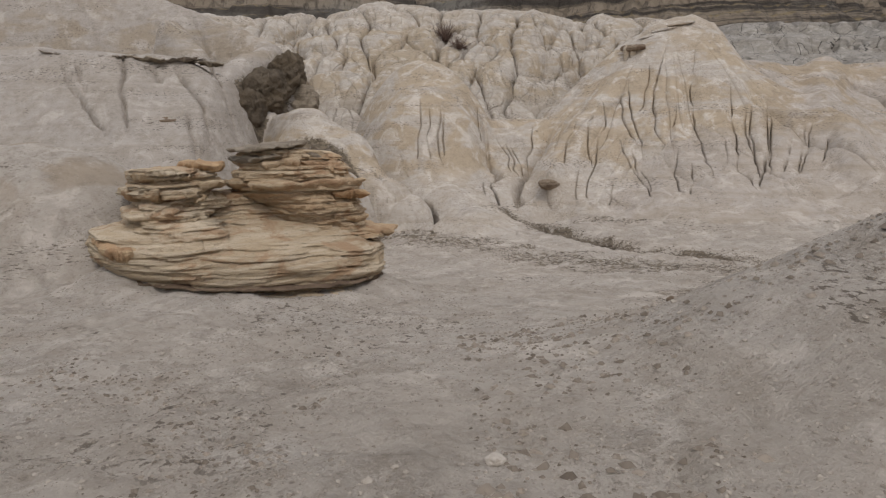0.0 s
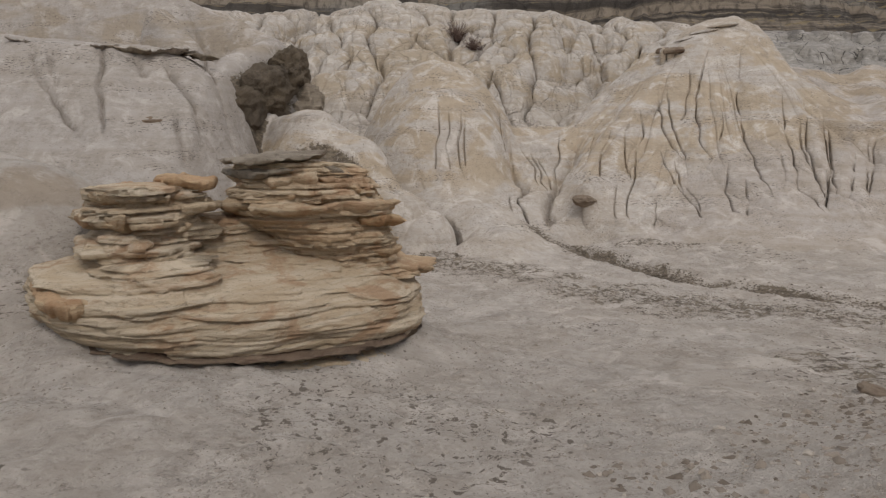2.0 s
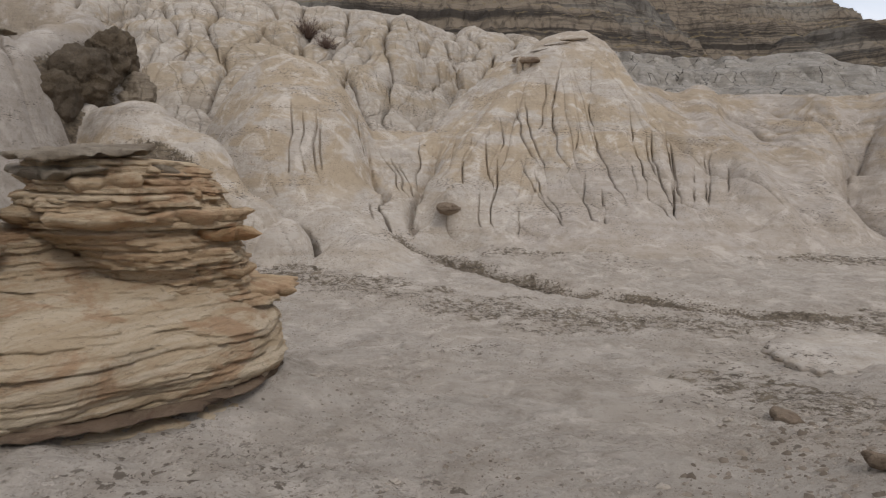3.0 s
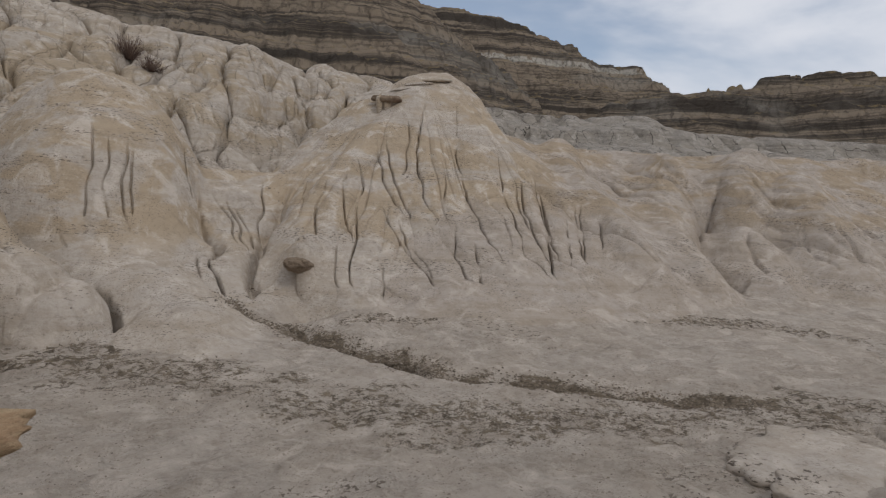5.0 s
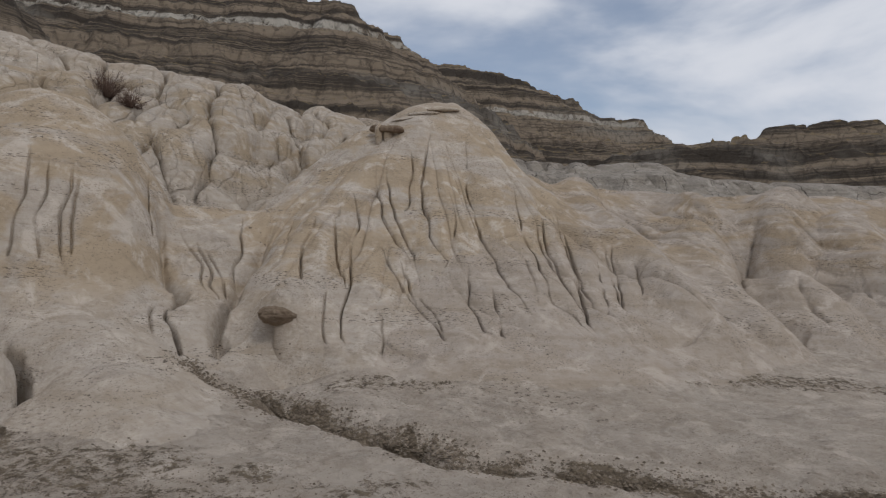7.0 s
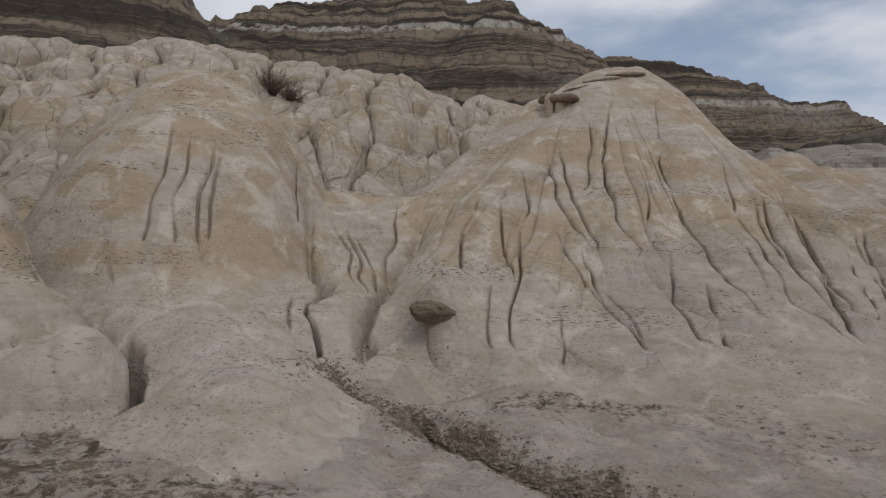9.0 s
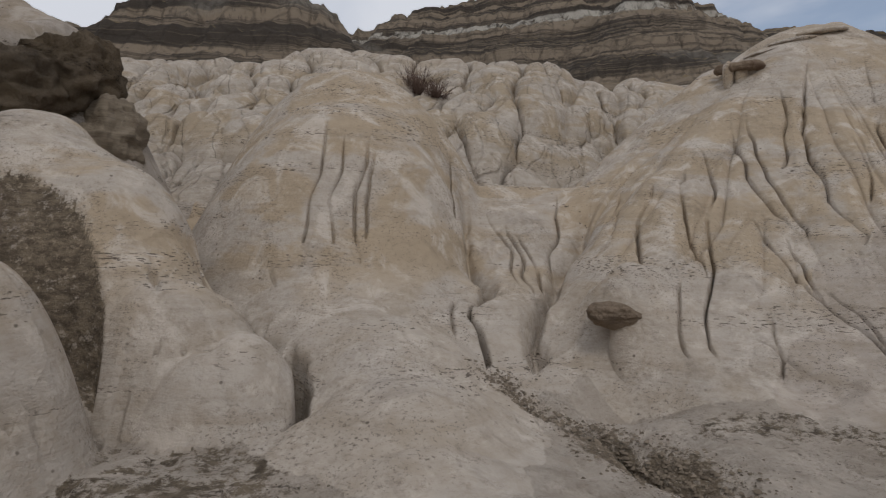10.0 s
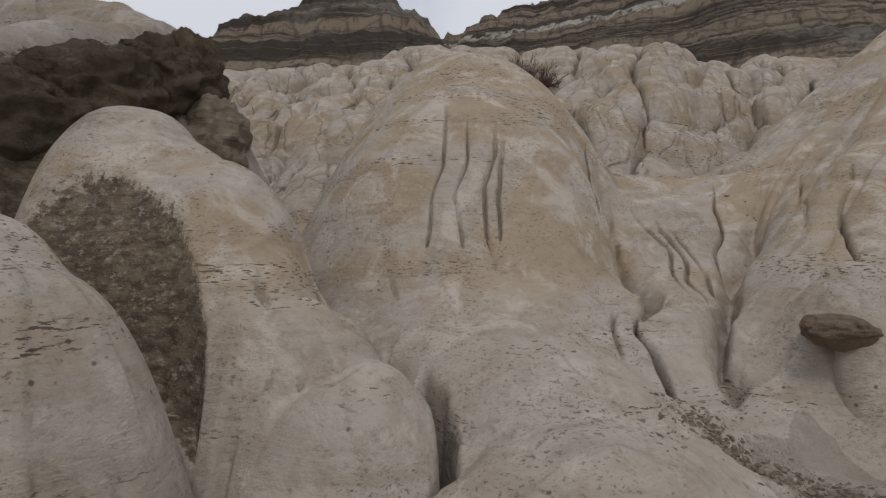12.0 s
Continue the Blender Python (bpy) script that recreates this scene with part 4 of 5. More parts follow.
def slab(at, half_u, half_v, thick, seed, profile=EDGE, rough=0.1, turn=0.0, dip=(0.0, 0.0), n=72, square=2.4, fine=0.03):
    """One bed of rock: an uneven oval plate with a worn rim, about the middle point at."""
    bm = bmesh.new()
    rings = []
    c, s = math.cos(turn), math.sin(turn)
    for q, zz in profile:
        ring = []
        if q == 0.0:
            ring.append((0.0, 0.0))
        else:
            for k in range(n):
                a = 2 * math.pi * k / n
                ca, sa = math.cos(a), math.sin(a)
                r = (abs(ca) ** square + abs(sa) ** square) ** (-1 / square)
                big = noise.noise(Vector((1.6 * ca + seed * 7.1, 1.6 * sa, seed * 3.3)))
                mid = noise.noise(Vector((5 * ca + seed * 2.7, 5 * sa, seed * 1.9 + zz * 0.6)))
                small = noise.noise(Vector((13 * ca * max(half_u, 0.3), 13 * sa * max(half_u, 0.3), seed * 5.7 + zz * 1.5)))
                chip = max(0.0, noise.noise(Vector((8 * ca + 31, 8 * sa, seed * 4.1))) - 0.25)
                r *= q * (1 + rough * (1.2 * big + 0.7 * mid + 0.35 * small - 1.2 * chip))
                ring.append((r * ca * half_u, r * sa * half_v))
        made = []
        for u, v in ring:
            z = zz * thick + dip[0] * u + dip[1] * v
            z += fine * noise.noise(Vector((u * 4 + seed, v * 4, zz * 2 + seed * 2))) + 0.4 * fine * noise.noise(Vector((u * 15, v * 15, seed)))
            made.append(bm.verts.new((at[0] + c * u - s * v, at[1] + s * u + c * v, at[2] + z)))
        rings.append(made)
    for lo, hi in zip(rings, rings[1:]):
        if len(lo) == 1:
            for k in range(n):
                bm.faces.new((lo[0], hi[(k + 1) % n], hi[k]))
        elif len(hi) == 1:
            for k in range(n):
                bm.faces.new((lo[k], lo[(k + 1) % n], hi[0]))
        else:
            for k in range(n):
                bm.faces.new((lo[k], lo[(k + 1) % n], hi[(k + 1) % n], hi[k]))
    return bm


def blob(at, radii, seed, rough=0.25, freq=1.4, sub=4, turn=(0, 0, 0), flat=0.0):
    """A weathered boulder: a rough ball with broken faces."""
    bm = bmesh.new()
    bmesh.ops.create_icosphere(bm, subdivisions=sub, radius=1.0)
    e = Euler([radians(a) for a in turn]).to_matrix()
    for v in bm.verts:
        p = v.co.copy()
        f = 1.0 + rough * (noise.noise(p * freq + Vector((seed * 3.1, 0, 0))) + 0.5 * noise.noise(p * freq * 2.3 + Vector((0, seed, 0)))
                           + 0.3 * noise.noise(p * freq * 5.1 + Vector((0, 0, seed))))
        f -= rough * 0.5 * max(0.0, noise.noise(p * freq * 1.7 + Vector((9, seed, 4))))
        p = Vector((p.x * radii[0], p.y * radii[1], p.z * radii[2])) * f
        v.co = e @ p + Vector(at)
    return bm


# the layered rock on its pedestal
ROCK_AT, ROCK_TURN = Vector((-2.1, 7.3, 0.0)), math.atan2(0.587, 0.81)
rock = tagged(new("layered_rock"), "layered orange-tan sandstone outcrop on a bowl-shaped base", "rock")


def rock_bed(name, u0, u1, v0, v1, z, thick, seed, material=M_ROCK, profile=EDGE, rough=0.09, dip=(0.0, 0.0), label=""):
    u, v = (u0 + u1) / 2, (v0 + v1) / 2
    c, s = math.cos(ROCK_TURN), math.sin(ROCK_TURN)
    at = (ROCK_AT.x + c * u - s * v, ROCK_AT.y + s * u + c * v, z + dip[0] * u)
    return part(name, slab(at, (u1 - u0) / 2, (v1 - v0) / 2, thick, seed, profile, rough * 1.5, ROCK_TURN, dip, 140, 2.4, 0.045), material, rock, label)


def rock_body(name, sections, seed, material=M_ROCK, amp=0.07, dip=-0.1, n=300, step=0.0095, label=""):
    """A weathered stack of beds: sections (z, u0, u1, v0, v1), with ledges worn in and out along level beds."""
    c, s = math.cos(ROCK_TURN), math.sin(ROCK_TURN)
    zs = [q[0] for q in sections]
    bm = bmesh.new()
    rings = []
    count = int((zs[-1] - zs[0]) / step) + 1
    for k in range(count + 1):
        z = zs[0] + (zs[-1] - zs[0]) * k / count
        u0, u1, v0, v1 = [float(np.interp(z, zs, [q[m] for q in sections])) for m in (1, 2, 3, 4)]
        ring = []
        for i in range(n):
            a = 2 * math.pi * i / n
            ca, sa = math.cos(a), math.sin(a)
            r = (abs(ca) ** 2.5 + abs(sa) ** 2.5) ** (-1 / 2.5)
            u, v = (u0 + u1) / 2 + r * ca * (u1 - u0) / 2, (v0 + v1) / 2 + r * sa * (v1 - v0) / 2
            lump = noise.noise(Vector((u * 1.3 + seed, v * 1.3, z * 1.5)))
            block = noise.noise(Vector((u * 5.5, v * 5.5, z * 6 + seed)))
            zw = z + 0.035 * lump + 0.012 * block
            out = 0.6 * lump + 0.3 * block + 0.25 * noise.noise(Vector((u * 16, v * 16, z * 22 + seed)))
            for freq, weight, spread, blocks in ((7.5, 1.0, 1.1, 1.5), (19.0, 0.8, 2.2, 2.6)):
                q = zw * freq + seed
                fl = math.floor(q)
                w = min(1.0, max(0.0, (q - fl - 0.86) / 0.14))
                pair = []
                for bed in (fl, fl + 1):
                    shift = 5.3 * noise.noise(Vector((bed * 1.71, seed, 0.4)))
                    cell = (u + 0.6 * v) * blocks + shift + 0.25 * block
                    ci = math.floor(cell)
                    j = min(1.0, max(0.0, (cell - ci - 0.93) / 0.07))
                    one = noise.noise(Vector((ci * 3.77, bed * 7.3, seed + 0.5)))
                    two = noise.noise(Vector((ci * 3.77 + 3.77, bed * 7.3, seed + 0.5)))
                    pair.append(0.9 * (one + (two - one) * j) + 0.7 * noise.noise(Vector((u * spread, v * spread, bed * 7.3))))
                out += weight * (pair[0] + (pair[1] - pair[0]) * w) - 0.35 * weight * (1.0 if w > 0.1 else 0.0)
            crag = noise.noise(Vector((u * 3.1 + seed, v * 3.1, fl * 3.7)))
            out = amp * (out - 0.9 * max(0.0, crag - 0.15))
            u, v = u + out * ca, v + out * sa
            ring.append(bm.verts.new((ROCK_AT.x + c * u - s * v, ROCK_AT.y + s * u + c * v, z + dip * u + 0.012 * block)))
        rings.append(ring)
    for lo, hi in zip(rings, rings[1:]):
        for i in range(n):
            bm.faces.new((lo[i], lo[(i + 1) % n], hi[(i + 1) % n], hi[i]))
    top = [v.co for v in rings[-1]]
    mid = bm.verts.new(sum(top, Vector()) / n + Vector((0, 0, 0.03)))
    for i in range(n):
        bm.faces.new((rings[-1][i], rings[-1][(i + 1) % n], mid))
    return part(name, bm, material, rock, label)


rock_body("pedestal", [(0.0, -0.3, 0.7, -0.1, 1.4), (0.2, -0.6, 0.95, -0.4, 1.6), (0.32, -1.15, 1.28, -0.58, 1.7), (0.48, -1.48, 1.5, -0.67, 1.75),
                       (0.58, -1.64, 1.64, -0.7, 1.8), (0.70, -1.73, 1.73, -0.68, 1.8), (0.85, -1.75, 1.76, -0.54, 1.8), (0.93, -1.7, 1.72, -0.34, 1.8),
                       (0.98, -1.6, 1.68, -0.16, 1.75), (1.06, -1.35, 1.58, 0.06, 1.6), (1.14, -1.1, 1.5, 0.26, 1.5)], 3.0, M_BOWL, 0.06)
rock_body("bed_block", [(0.72, -1.34, -0.3, -0.6, 1.0), (0.86, -1.32, -0.26, -0.56, 1.0), (1.0, -1.3, -0.34, -0.42, 1.0), (1.1, -1.26, -0.36, -0.32, 1.0),
                        (1.2, -1.22, -0.46, -0.14, 1.0)], 5.0, M_BOWL, 0.07, 0.0)
rock_body("tower", [(1.05, -1.4, -0.26, 0.0, 1.5), (1.16, -1.3, -0.36, 0.24, 1.45), (1.24, -1.32, -0.4, 0.26, 1.4), (1.34, -1.32, -0.34, 0.24, 1.4),
                    (1.44, -1.27, -0.3, 0.34, 1.4), (1.52, -1.32, -0.36, 0.32, 1.4), (1.62, -1.25, -0.3, 0.37, 1.35), (1.72, -1.24, -0.34, 0.36, 1.3),
                    (1.79, -1.18, -0.3, 0.42, 1.3)],
          7.0, M_BOWL, 0.15, 0.0)
rock_body("tower", [(0.84, 0.5, 1.75, -0.02, 1.5), (0.96, 0.46, 1.72, 0.1, 1.5), (1.08, 0.4, 1.72, 0.12, 1.5), (1.2, 0.3, 1.72, 0.1, 1.5),
                    (1.34, 0.18, 1.6, 0.12, 1.5), (1.44, 0.08, 1.56, 0.15, 1.5), (1.5, -0.04, 1.6, 0.1, 1.45), (1.62, -0.02, 1.57, 0.12, 1.4),
                    (1.74, 0.04, 1.5, 0.22, 1.35), (1.88, 0.08, 1.32, 0.3, 1.3), (1.98, 0.16, 1.16, 0.36, 1.3)], 12.0, M_ROCK, 0.11, -0.03)
rock_body("neck", [(0.9, -0.75, 0.75, 0.0, 1.5), (1.06, -0.6, 0.7, 0.28, 1.5), (1.2, -0.55, 0.6, 0.46, 1.5), (1.34, -0.5, 0.45, 0.62, 1.45),
                   (1.46, -0.45, 0.35, 0.7, 1.4)], 17.0, M_BOWL, 0.08, 0.0)
rock_bed("foot_bed", -1.62, 1.6, -0.8, 1.75, 0.52, 0.07, 1.0, M_CAP, PLATE, 0.045, (-0.10, 0.02), "dark brown bed at the foot")
rock_bed("foot_bed", -1.46, 1.52, -0.77, 1.75, 0.42, 0.07, 1.4, M_BOWL, PLATE, 0.05, (-0.10, 0.02))
rock_bed("rim_corner", -1.7, -1.3, -0.15, 0.8, 0.76, 0.14, 2.4, M_RUST, PLATE, 0.12, (-0.15, 0.05), "orange upturned corner of the bowl")
for u0, u1, v0, z, th, sd, m in ((-1.32, -0.7, 0.26, 1.3, 0.15, 12.0, M_BOWL), (-0.86, -0.3, 0.34, 1.42, 0.1, 13.0, M_ROCK), (-1.28, -0.78, 0.34, 1.52, 0.15, 14.0, M_ROCK),
                                 (-0.84, -0.2, 0.36, 1.6, 0.08, 15.0, M_BOWL), (-0.92, -0.44, 0.36, 1.7, 0.1, 16.0, M_BOWL), (-1.24, -0.7, 0.42, 1.72, 0.13, 17.0, M_ROCK)):
    rock_bed("ledge", u0, u1, v0, v0 + 0.95, z, th, sd, m, PLATE, 0.2)
rock_bed("cap", -0.66, -0.22, 0.46, 1.1, 1.77, 0.12, 19.0, M_RUST, PLATE, 0.2, (-0.05, 0), "rusty brown cap")
for u0, u1, v0, z, th, sd, m, dp in ((-0.08, 1.6, 0.04, 1.56, 0.14, 27.0, M_ROCK, -0.03), (0.85, 1.66, 0.12, 1.46, 0.12, 28.0, M_RUST, -0.06),
                                     (0.02, 1.2, 0.2, 1.68, 0.1, 29.0, M_ROCK, -0.02), (0.8, 1.62, 0.22, 1.68, 0.16, 30.0, M_RUST, -0.14),
                                     (0.1, 0.9, 0.28, 1.79, 0.14, 31.0, M_ROCK, 0.04), (0.66, 1.42, 0.32, 1.82, 0.14, 32.0, M_RUST, -0.14),
                                     (0.0, 0.5, 0.28, 1.86, 0.07, 33.0, M_LEDGE, 0.08), (0.8, 1.62, 0.14, 1.16, 0.12, 36.0, M_RUST, -0.08)):
    rock_bed("ledge", u0, u1, v0, v0 + 1.1, z, th, sd, m, PLATE, 0.17, (dp, 0))
rock_bed("beak_ledge", 0.95, 2.1, 0.14, 1.2, 0.95, 0.13, 22.0, M_RUST, PLATE, 0.17, (-0.06, 0), "pointed orange ledge")
rock_bed("cap", -0.06, 0.86, 0.26, 1.3, 1.97, 0.08, 34.0, M_LEDGE, LIP, 0.1, (0.08, 0), "dark brown caprock")
rock_bed("cap", 0.5, 1.26, 0.42, 1.3, 1.99, 0.12, 35.0, M_LEDGE, PLATE, 0.12, (-0.14, 0), "dark brown caprock")

# the small toadstool on the foot of the fluted hill
toadstool = tagged(new("rock_toadstool"), "small brown capstone on a pale clay stalk", "rock")
part("cap", blob((2.77, 16.3, 0.82), (0.27, 0.26, 0.14), 41, 0.26, 0.9, 5, (0, 8, 8)), M_CAP, toadstool, "dark brown capstone")
stalk = bmesh.new()
rings = []
for k, (z, r, dx, dy) in enumerate(((-0.1, 0.42, 0.26, 0.1), (0.2, 0.30, 0.22, 0.06), (0.42, 0.22, 0.17, 0.03), (0.62, 0.17, 0.14, 0.0),
                                    (0.76, 0.15, 0.13, 0.0), (0.84, 0.13, 0.12, 0.0))):
    rings.append([stalk.verts.new((2.76 + dx + r * math.cos(a) * (1 + 0.15 * math.sin(3 * a + k)), 16.3 + dy + r * math.sin(a), z))
                  for a in [2 * math.pi * i / 28 for i in range(28)]])
for lo, hi in zip(rings, rings[1:]):
    for k in range(28):
        stalk.faces.new((lo[k], lo[(k + 1) % 28], hi[(k + 1) % 28], hi[k]))
stalk.faces.new(rings[-1])
part("stalk", stalk, M_HILL, toadstool, "pale clay stalk")

# thin capping on the fluted hill's summit
summit = tagged(new("summit_cap"), "thin worn tan bed capping the fluted hill", "rock")
for x0, dz, hu, hv, th, sd, dp in ((7.0, -0.27, 0.6, 0.5, 0.08, 45.0, 0.25), (7.3, -0.25, 0.6, 0.52, 0.08, 46.0, 0.2), (7.7, -0.22, 0.5, 0.55, 0.08, 44.0, 0.12)):
    part("bed", slab((x0, 21.15, height_at(x0, 21.15) + dz), hu, hv, th, sd, EDGE, 0.12, 0.1, (dp, 0.05), 110), M_HILL, summit)
nose = tagged(new("ledge_nose"), "brown overhanging ledge with stubby clay columns", "rock")
NOSE = height_at(6.05, 20.5) + 0.3
part("cap", slab((6.12, 20.66, NOSE - 0.05), 0.31, 0.38, 0.17, 47.0, EDGE, 0.25, 0.3, (0.1, 0.1), 80), M_CAP, nose)
for k, (dx, dy, r) in enumerate(((-0.18, -0.1, 0.09), (0.02, -0.14, 0.11), (0.22, -0.1, 0.1))):
    part("column", blob((6.05 + dx, 20.62 + dy, NOSE - 0.24), (r, r, 0.28), 50 + k, 0.2, 1.5, 3), M_HILL, nose)

# the dark overhang above the arched mound
over = tagged(new("overhanging_rock"), "rugged dark brown overhanging mudstone block", "rock")
part("block", blob((-5.2, 16.8, 2.85), (0.5, 1.0, 0.55), 61, 0.3, 1.6, 5, (8, 0, -14)), M_MUD, over)
part("block", blob((-4.9, 18.1, 3.4), (0.62, 1.05, 0.62), 62, 0.3, 1.7, 5, (20, 0, -14)), M_MUD, over)
part("block", blob((-4.55, 19.35, 3.95), (0.5, 0.85, 0.66), 66, 0.32, 1.7, 5, (18, 0, -14)), M_MUD, over)
part("lower_block", blob((-4.2, 19.6, 2.95), (0.5, 0.6, 0.75), 63, 0.3, 1.6, 5, (0, 10, 0)), M_LEDGE, over, "lighter brown lower block")
tagged(part("boulder", blob((-4.75, 17.6, 2.6), (0.36, 0.36, 0.26), 65, 0.22, 1.3, 4), M_HILL), "pale rounded boulder under the overhang", "boulder")

# thin ledges on the left ridge; brown on some paints the shadow line beneath
for k, (x0, y0, z0, hu, hv, th, dp) in enumerate(((-9.0, 15.8, 4.2, 0.5, 0.45, 0.09, -0.2), (-8.3, 15.72, 4.04, 0.42, 0.4, 0.08, -0.1), (-7.6, 15.78, 4.1, 0.4, 0.5, 0.1, 0.06),
                                                  (-6.9, 15.75, 4.04, 0.45, 0.42, 0.08, -0.08), (-6.15, 15.85, 4.03, 0.42, 0.4, 0.09, 0.04), (-5.6, 16.0, 3.95, 0.3, 0.35, 0.08, -0.1))):
    tagged(part("cap_ledge", slab((x0, y0, z0), hu, hv, th, 70.0 + k, LIP, 0.4, 0.05, (dp, 0.02), 120, 2.6, 0.07), M_LEDGE if k % 2 else M_SIDE),
           "thin ledge capping the clay ridge, browned in places for its shadow line", "rock", "ledges on the ridge")
tagged(part("lens_rock", blob((-6.2, 14.12, 2.48), (0.6, 0.36, 0.17), 75, 0.3, 1.2, 4, (0, -3, 0)), M_CAP),
       "brown lens-shaped stone set in pale clay", "rock")

# shrubs on the white slope
def shrub(x, y, z, r, twigs, seed):
    rnd = random.Random(seed)
    bm = bmesh.new()

    def stick(a, b, w):
        d = (b - a).normalized()
        side = d.orthogonal().normalized()
        up = d.cross(side)
        lo = [bm.verts.new(a + w * (side * math.cos(t) + up * math.sin(t))) for t in (0, 2.09, 4.19)]
        tip = bm.verts.new(b)
        for k in range(3):
            bm.faces.new((lo[k], lo[(k + 1) % 3], tip))

    for _ in range(twigs):
        a = rnd.uniform(0, 2 * math.pi)
        lean = rnd.uniform(0.15, 1.25)
        p = Vector((rnd.gauss(0, 0.12), rnd.gauss(0, 0.12), -0.05))
        step = r * rnd.uniform(0.35, 0.6)
        w = 0.011
        for _k in range(3):
            d = Vector((math.cos(a) * math.sin(lean), math.sin(a) * math.sin(lean), math.cos(lean))) * step
            stick(p, p + d, w)
            for _m in range(3):
                a2, l2 = a + rnd.uniform(-1.1, 1.1), lean + rnd.uniform(-0.7, 0.7)
                q = p + d * rnd.uniform(0.3, 1.0)
                stick(q, q + Vector((math.cos(a2) * math.sin(l2), math.sin(a2) * math.sin(l2), math.cos(l2))) * step * 0.7, w * 0.6)
            p, a, lean, step, w = p + d, a + rnd.uniform(-0.5, 0.5), lean + rnd.uniform(-0.3, 0.35), step * 0.72, w * 0.72
    ob = tagged(new("dry_shrub"), "leafless brown shrub on the white slope", "shrub", "dry shrubs")
    ob.location = (x, y, z)
    part("crown", bm, M_TWIG, ob)
    return ob


shrub(0.22, 28.97, height_at(0.22, 28.97), 0.7, 150, 3)
shrub(0.86, 26.88, height_at(0.86, 26.88), 0.48, 100, 4)

# ---------------------------------------------------------------- loose stones and grit
def stone_mesh(seed, flat):
    bm = blob((0, 0, 0), (1.0, 0.75, flat), seed, 0.45, 1.3, 2)
    me = bpy.data.meshes.new("stone")
    bm.to_mesh(me)
    bm.free()
    return me


STONES = [stone_mesh(k, f) for k, f in enumerate((0.45, 0.55, 0.3, 0.6, 0.4))]
for me in STONES:
    me.materials.append(M_PEBBLE)


def stone(x, y, size, k, turn, label="small beige stone lying on the silty ground", sink=0.25):
    ob = new("stone", STONES[k % len(STONES)])
    ob.matrix_world = pose(x, y, height_at(x, y) + size * 0.4 * (1 - 2 * sink), 6 * (k % 3), 5 * (k % 2), turn) @ Matrix.Scale(size, 4)
    return tagged(ob, label, "stone", "loose stones")


rnd = random.Random(21)
for k in range(110):
    y = rnd.uniform(1.8, 9.5)
    x = rnd.uniform(-2.2, 3.2) if y < 5 else rnd.uniform(-0.6, 6)
    stone(x, y, rnd.choice((0.012, 0.015, 0.018, 0.022, 0.028)) * rnd.uniform(0.8, 1.3), k, rnd.uniform(0, 360))


def litter(name, count, place, sizes, flat, material, label, seed):
    """Loose grit as one mesh of small angular chips on the ground."""
    r = np.random.RandomState(seed)
    px, py = place(r, count)
    keep = (px > -17) & (px < 33) & (py > -3) & (py < 20)
    px, py = px[keep], py[keep]
    m = len(px)
    pz = land(px, py)[0]
    size = sizes[0] * (sizes[1] / sizes[0]) ** (r.rand(m) ** 2.2)
    base = np.array([(1, 0, 0), (-0.2, 0.8, 0), (-0.9, 0.1, 0), (0.1, -0.75, 0), (0.25, 0.2, 1), (-0.3, -0.2, 0.8)])
    tri = np.array([(0, 1, 4), (1, 5, 4), (1, 2, 5), (2, 3, 5), (3, 4, 5), (3, 0, 4)])
    a = r.rand(m) * 6.283
    jit = 1 + 0.5 * (r.rand(m, 6, 3) - 0.5)
    v = base[None] * jit
    x = v[:, :, 0] * np.cos(a)[:, None] - v[:, :, 1] * np.sin(a)[:, None]
    y = v[:, :, 0] * np.sin(a)[:, None] + v[:, :, 1] * np.cos(a)[:, None]
    z = v[:, :, 2] * (flat * (0.6 + 0.8 * r.rand(m)))[:, None] - 0.08
    co = np.stack([x * size[:, None] + px[:, None], y * size[:, None] + py[:, None], z * size[:, None] + pz[:, None]], -1)
    faces = (np.arange(m) * 6)[:, None, None] + tri[None]
    me = bpy.data.meshes.new(name)
    me.vertices.add(m * 6)
    me.vertices.foreach_set("co", co.astype(np.float32).ravel())
    nf = m * len(tri)
    me.loops.add(nf * 3)
    me.loops.foreach_set("vertex_index", faces.astype(np.int32).ravel())
    me.polygons.add(nf)
    me.polygons.foreach_set("loop_start", np.arange(0, nf * 3, 3, dtype=np.int32))
    me.update(calc_edges=True)
    me.materials.append(material)
    return tagged(new(name, me), label, "gravel", kind="stuff")


def near_floor(r, count):
    y = 1.2 + 11 * r.rand(count) ** 1.5
    x = -4 + 11 * r.rand(count)
    ok = fbm(x * 0.8, y * 0.8, 3) + 0.35 * (r.rand(count) - 0.5) > -0.1
    return x[ok], y[ok]


def along(pts, spread):
    def place(r, count):
        t = r.rand(count) * (len(pts) - 1)
        i = np.minimum(t.astype(int), len(pts) - 2)
        p = np.array(pts)
        q = p[i] + (p[i + 1] - p[i]) * (t - i)[:, None]
        return q[:, 0] + r.normal(0, spread, count), q[:, 1] + r.normal(0, spread * 0.7, count)
    return place


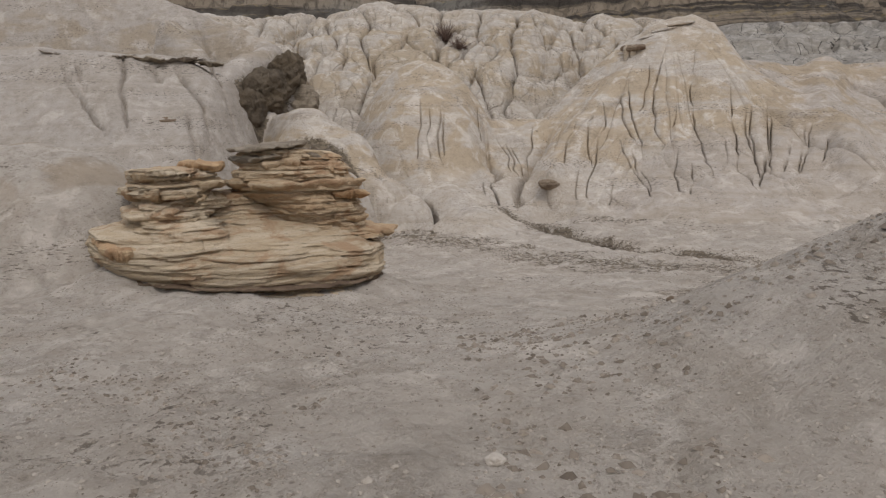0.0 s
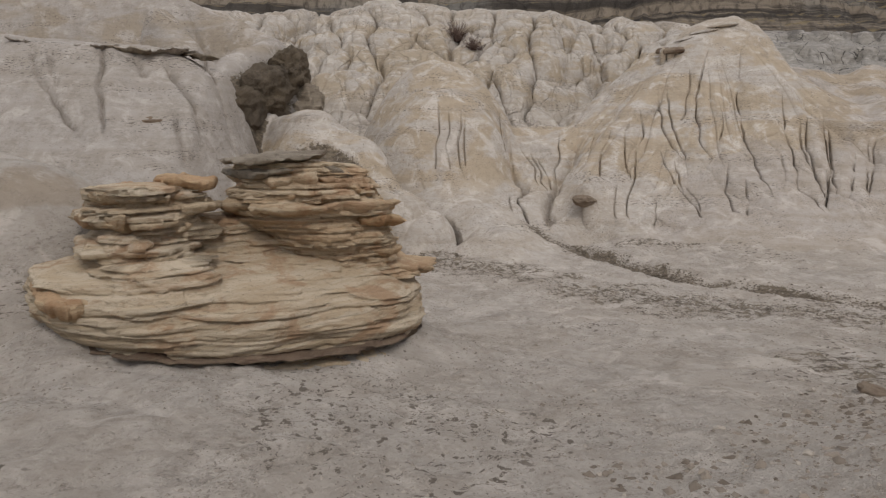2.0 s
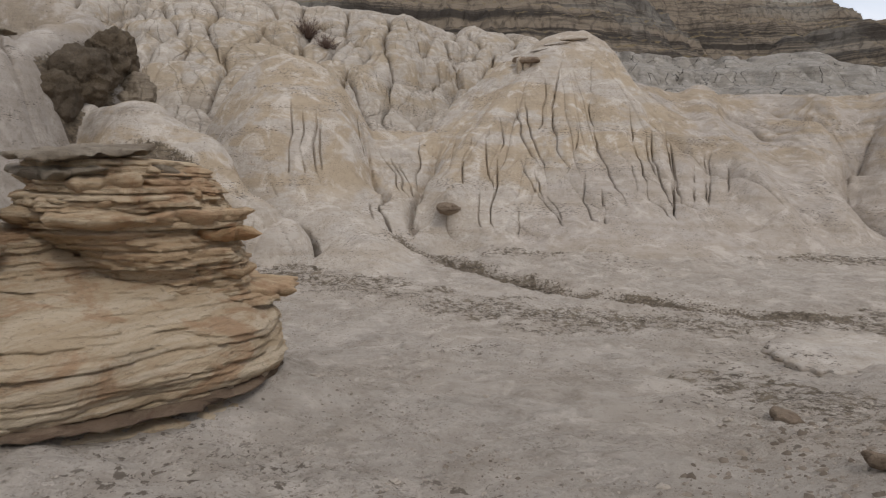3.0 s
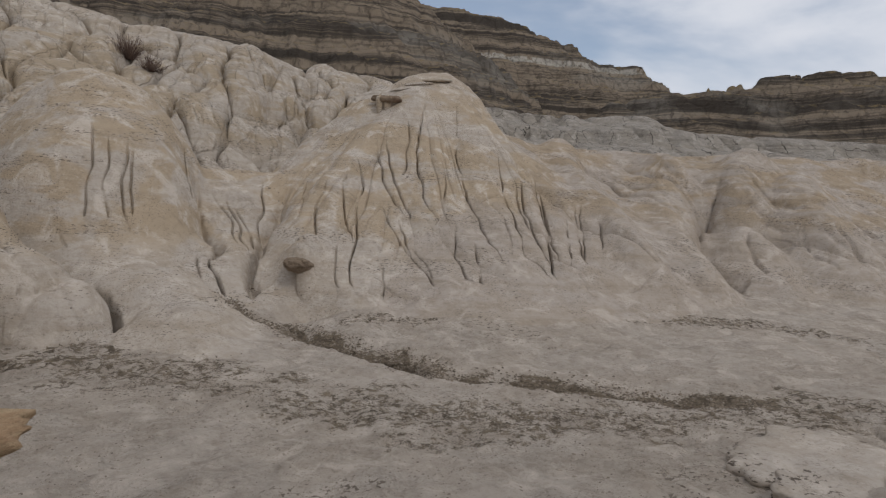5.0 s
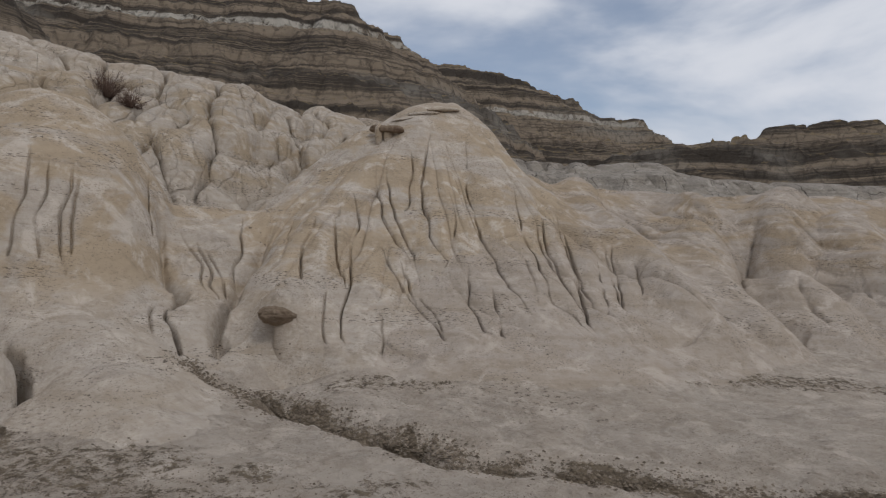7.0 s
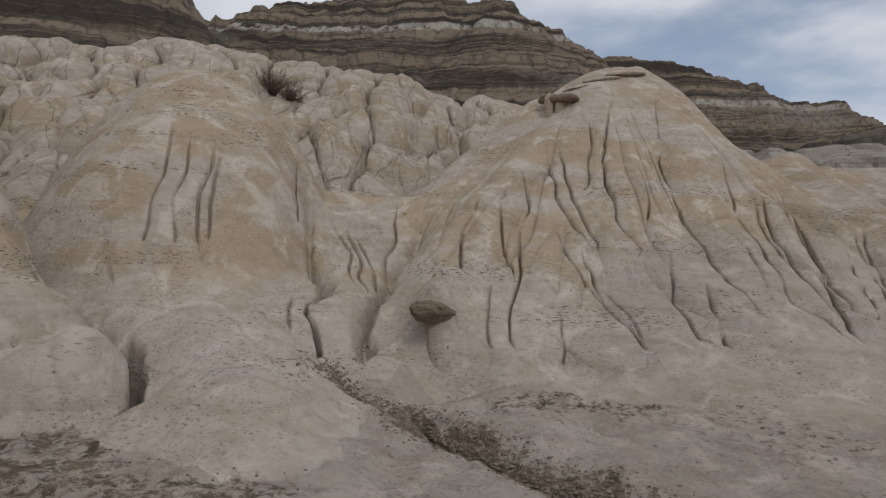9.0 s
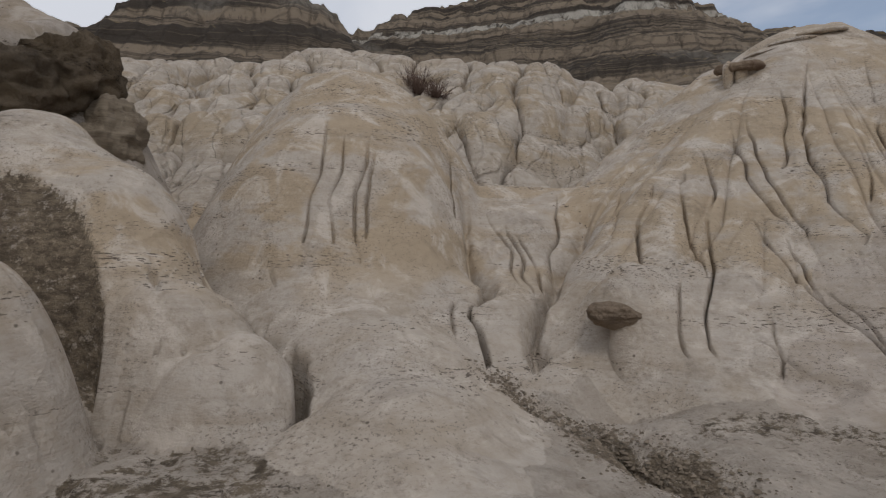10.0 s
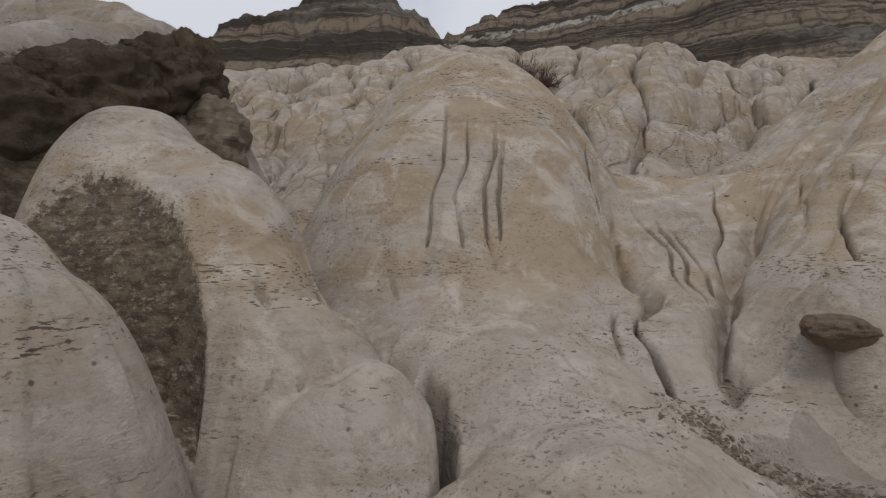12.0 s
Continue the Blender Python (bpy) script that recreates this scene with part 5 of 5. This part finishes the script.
litter("gravel", 60000, near_floor, (0.004, 0.019), 0.55, M_PEBBLE, "scattered beige and brown gravel on silty ground", 5)
RILLS = [g[3] for g in GROOVES if g[0] == "ground"]
litter("dark_grit", 9000, along(RILLS[0], 0.15), (0.006, 0.04), 0.5, M_CHIP, "dark clay chips washed along a dry rill", 6)
litter("dark_grit", 9000, along(RILLS[1], 0.22), (0.006, 0.035), 0.5, M_CHIP, "dark clay chips scattered along the valley floor", 7)
litter("dark_grit", 6000, along([(-0.6, 13.4), (0.6, 12.6), (1.8, 11.4), (3.2, 10.4), (5.0, 9.6), (7.0, 9.4)], 0.5), (0.004, 0.02), 0.5, M_CHIP,
       "dark clay chips scattered over the valley floor", 8)


def coarse_right(r, count):
    y = 1.5 + 5 * r.rand(count) ** 1.2
    x = 0.1 + 3.4 * r.rand(count)
    ok = fbm(x * 1.1 + 3, y * 1.1, 3) + 0.3 * (r.rand(count) - 0.5) > -0.05
    return x[ok], y[ok]


def coarse_left(r, count):
    y = 1.8 + 2.6 * r.rand(count)
    x = -2.6 + 2.0 * r.rand(count)
    ok = fbm(x * 1.1 + 8, y * 1.1, 3) + 0.3 * (r.rand(count) - 0.5) > 0.0
    return x[ok], y[ok]


litter("clods", 3600, coarse_right, (0.01, 0.05), 0.55, M_CLOD, "crumbled brown clay clods on silty ground", 9)
litter("clods", 2600, coarse_left, (0.008, 0.03), 0.5, M_CLOD, "crumbled brown clay clods on silty ground", 10)

# low bench of clay and flat stones beside the path
tagged(part("clay_bench", slab((5.0, 8.15, height_at(5.0, 8.15) - 0.03), 0.8, 0.55, 0.2, 81.0, HULL, 0.2, 0.3, (0.0, -0.04), 110, 3.4, 0.03), M_HILL),
       "low broken bench of pale hardened clay", "rock")
tagged(part("clay_bench", slab((4.35, 7.7, height_at(4.35, 7.7) - 0.02), 0.4, 0.3, 0.13, 82.0, HULL, 0.25, 0.6, (-0.03, 0.05), 90, 3.2, 0.04), M_HILL),
       "low broken bench of pale hardened clay", "rock")
for x, y, a, b, t, sd in ((2.62, 6.35, 0.13, 0.09, 0.06, 83.0), (1.95, 5.05, 0.10, 0.07, 0.05, 84.0)):
    tagged(part("flat_stone", slab((x, y, height_at(x, y) + t * 0.25), a, b, t, sd, EDGE, 0.25, sd, (0.05, 0.1), 48, 2.6, 0.015), M_CAP),
           "flat dark brown stone on the silty ground", "stone")
for x, y, r, sd in ((5.75, 7.8, 0.10, 85), (5.4, 7.5, 0.06, 86), (0.19, 2.31, 0.045, 87)):
    tagged(part("pale_stone", blob((x, y, height_at(x, y) + r * 0.3), (r, r * 0.8, r * 0.6), sd, 0.35, 1.3, 3), M_HILL),
           "pale angular stone on the silty ground", "stone")
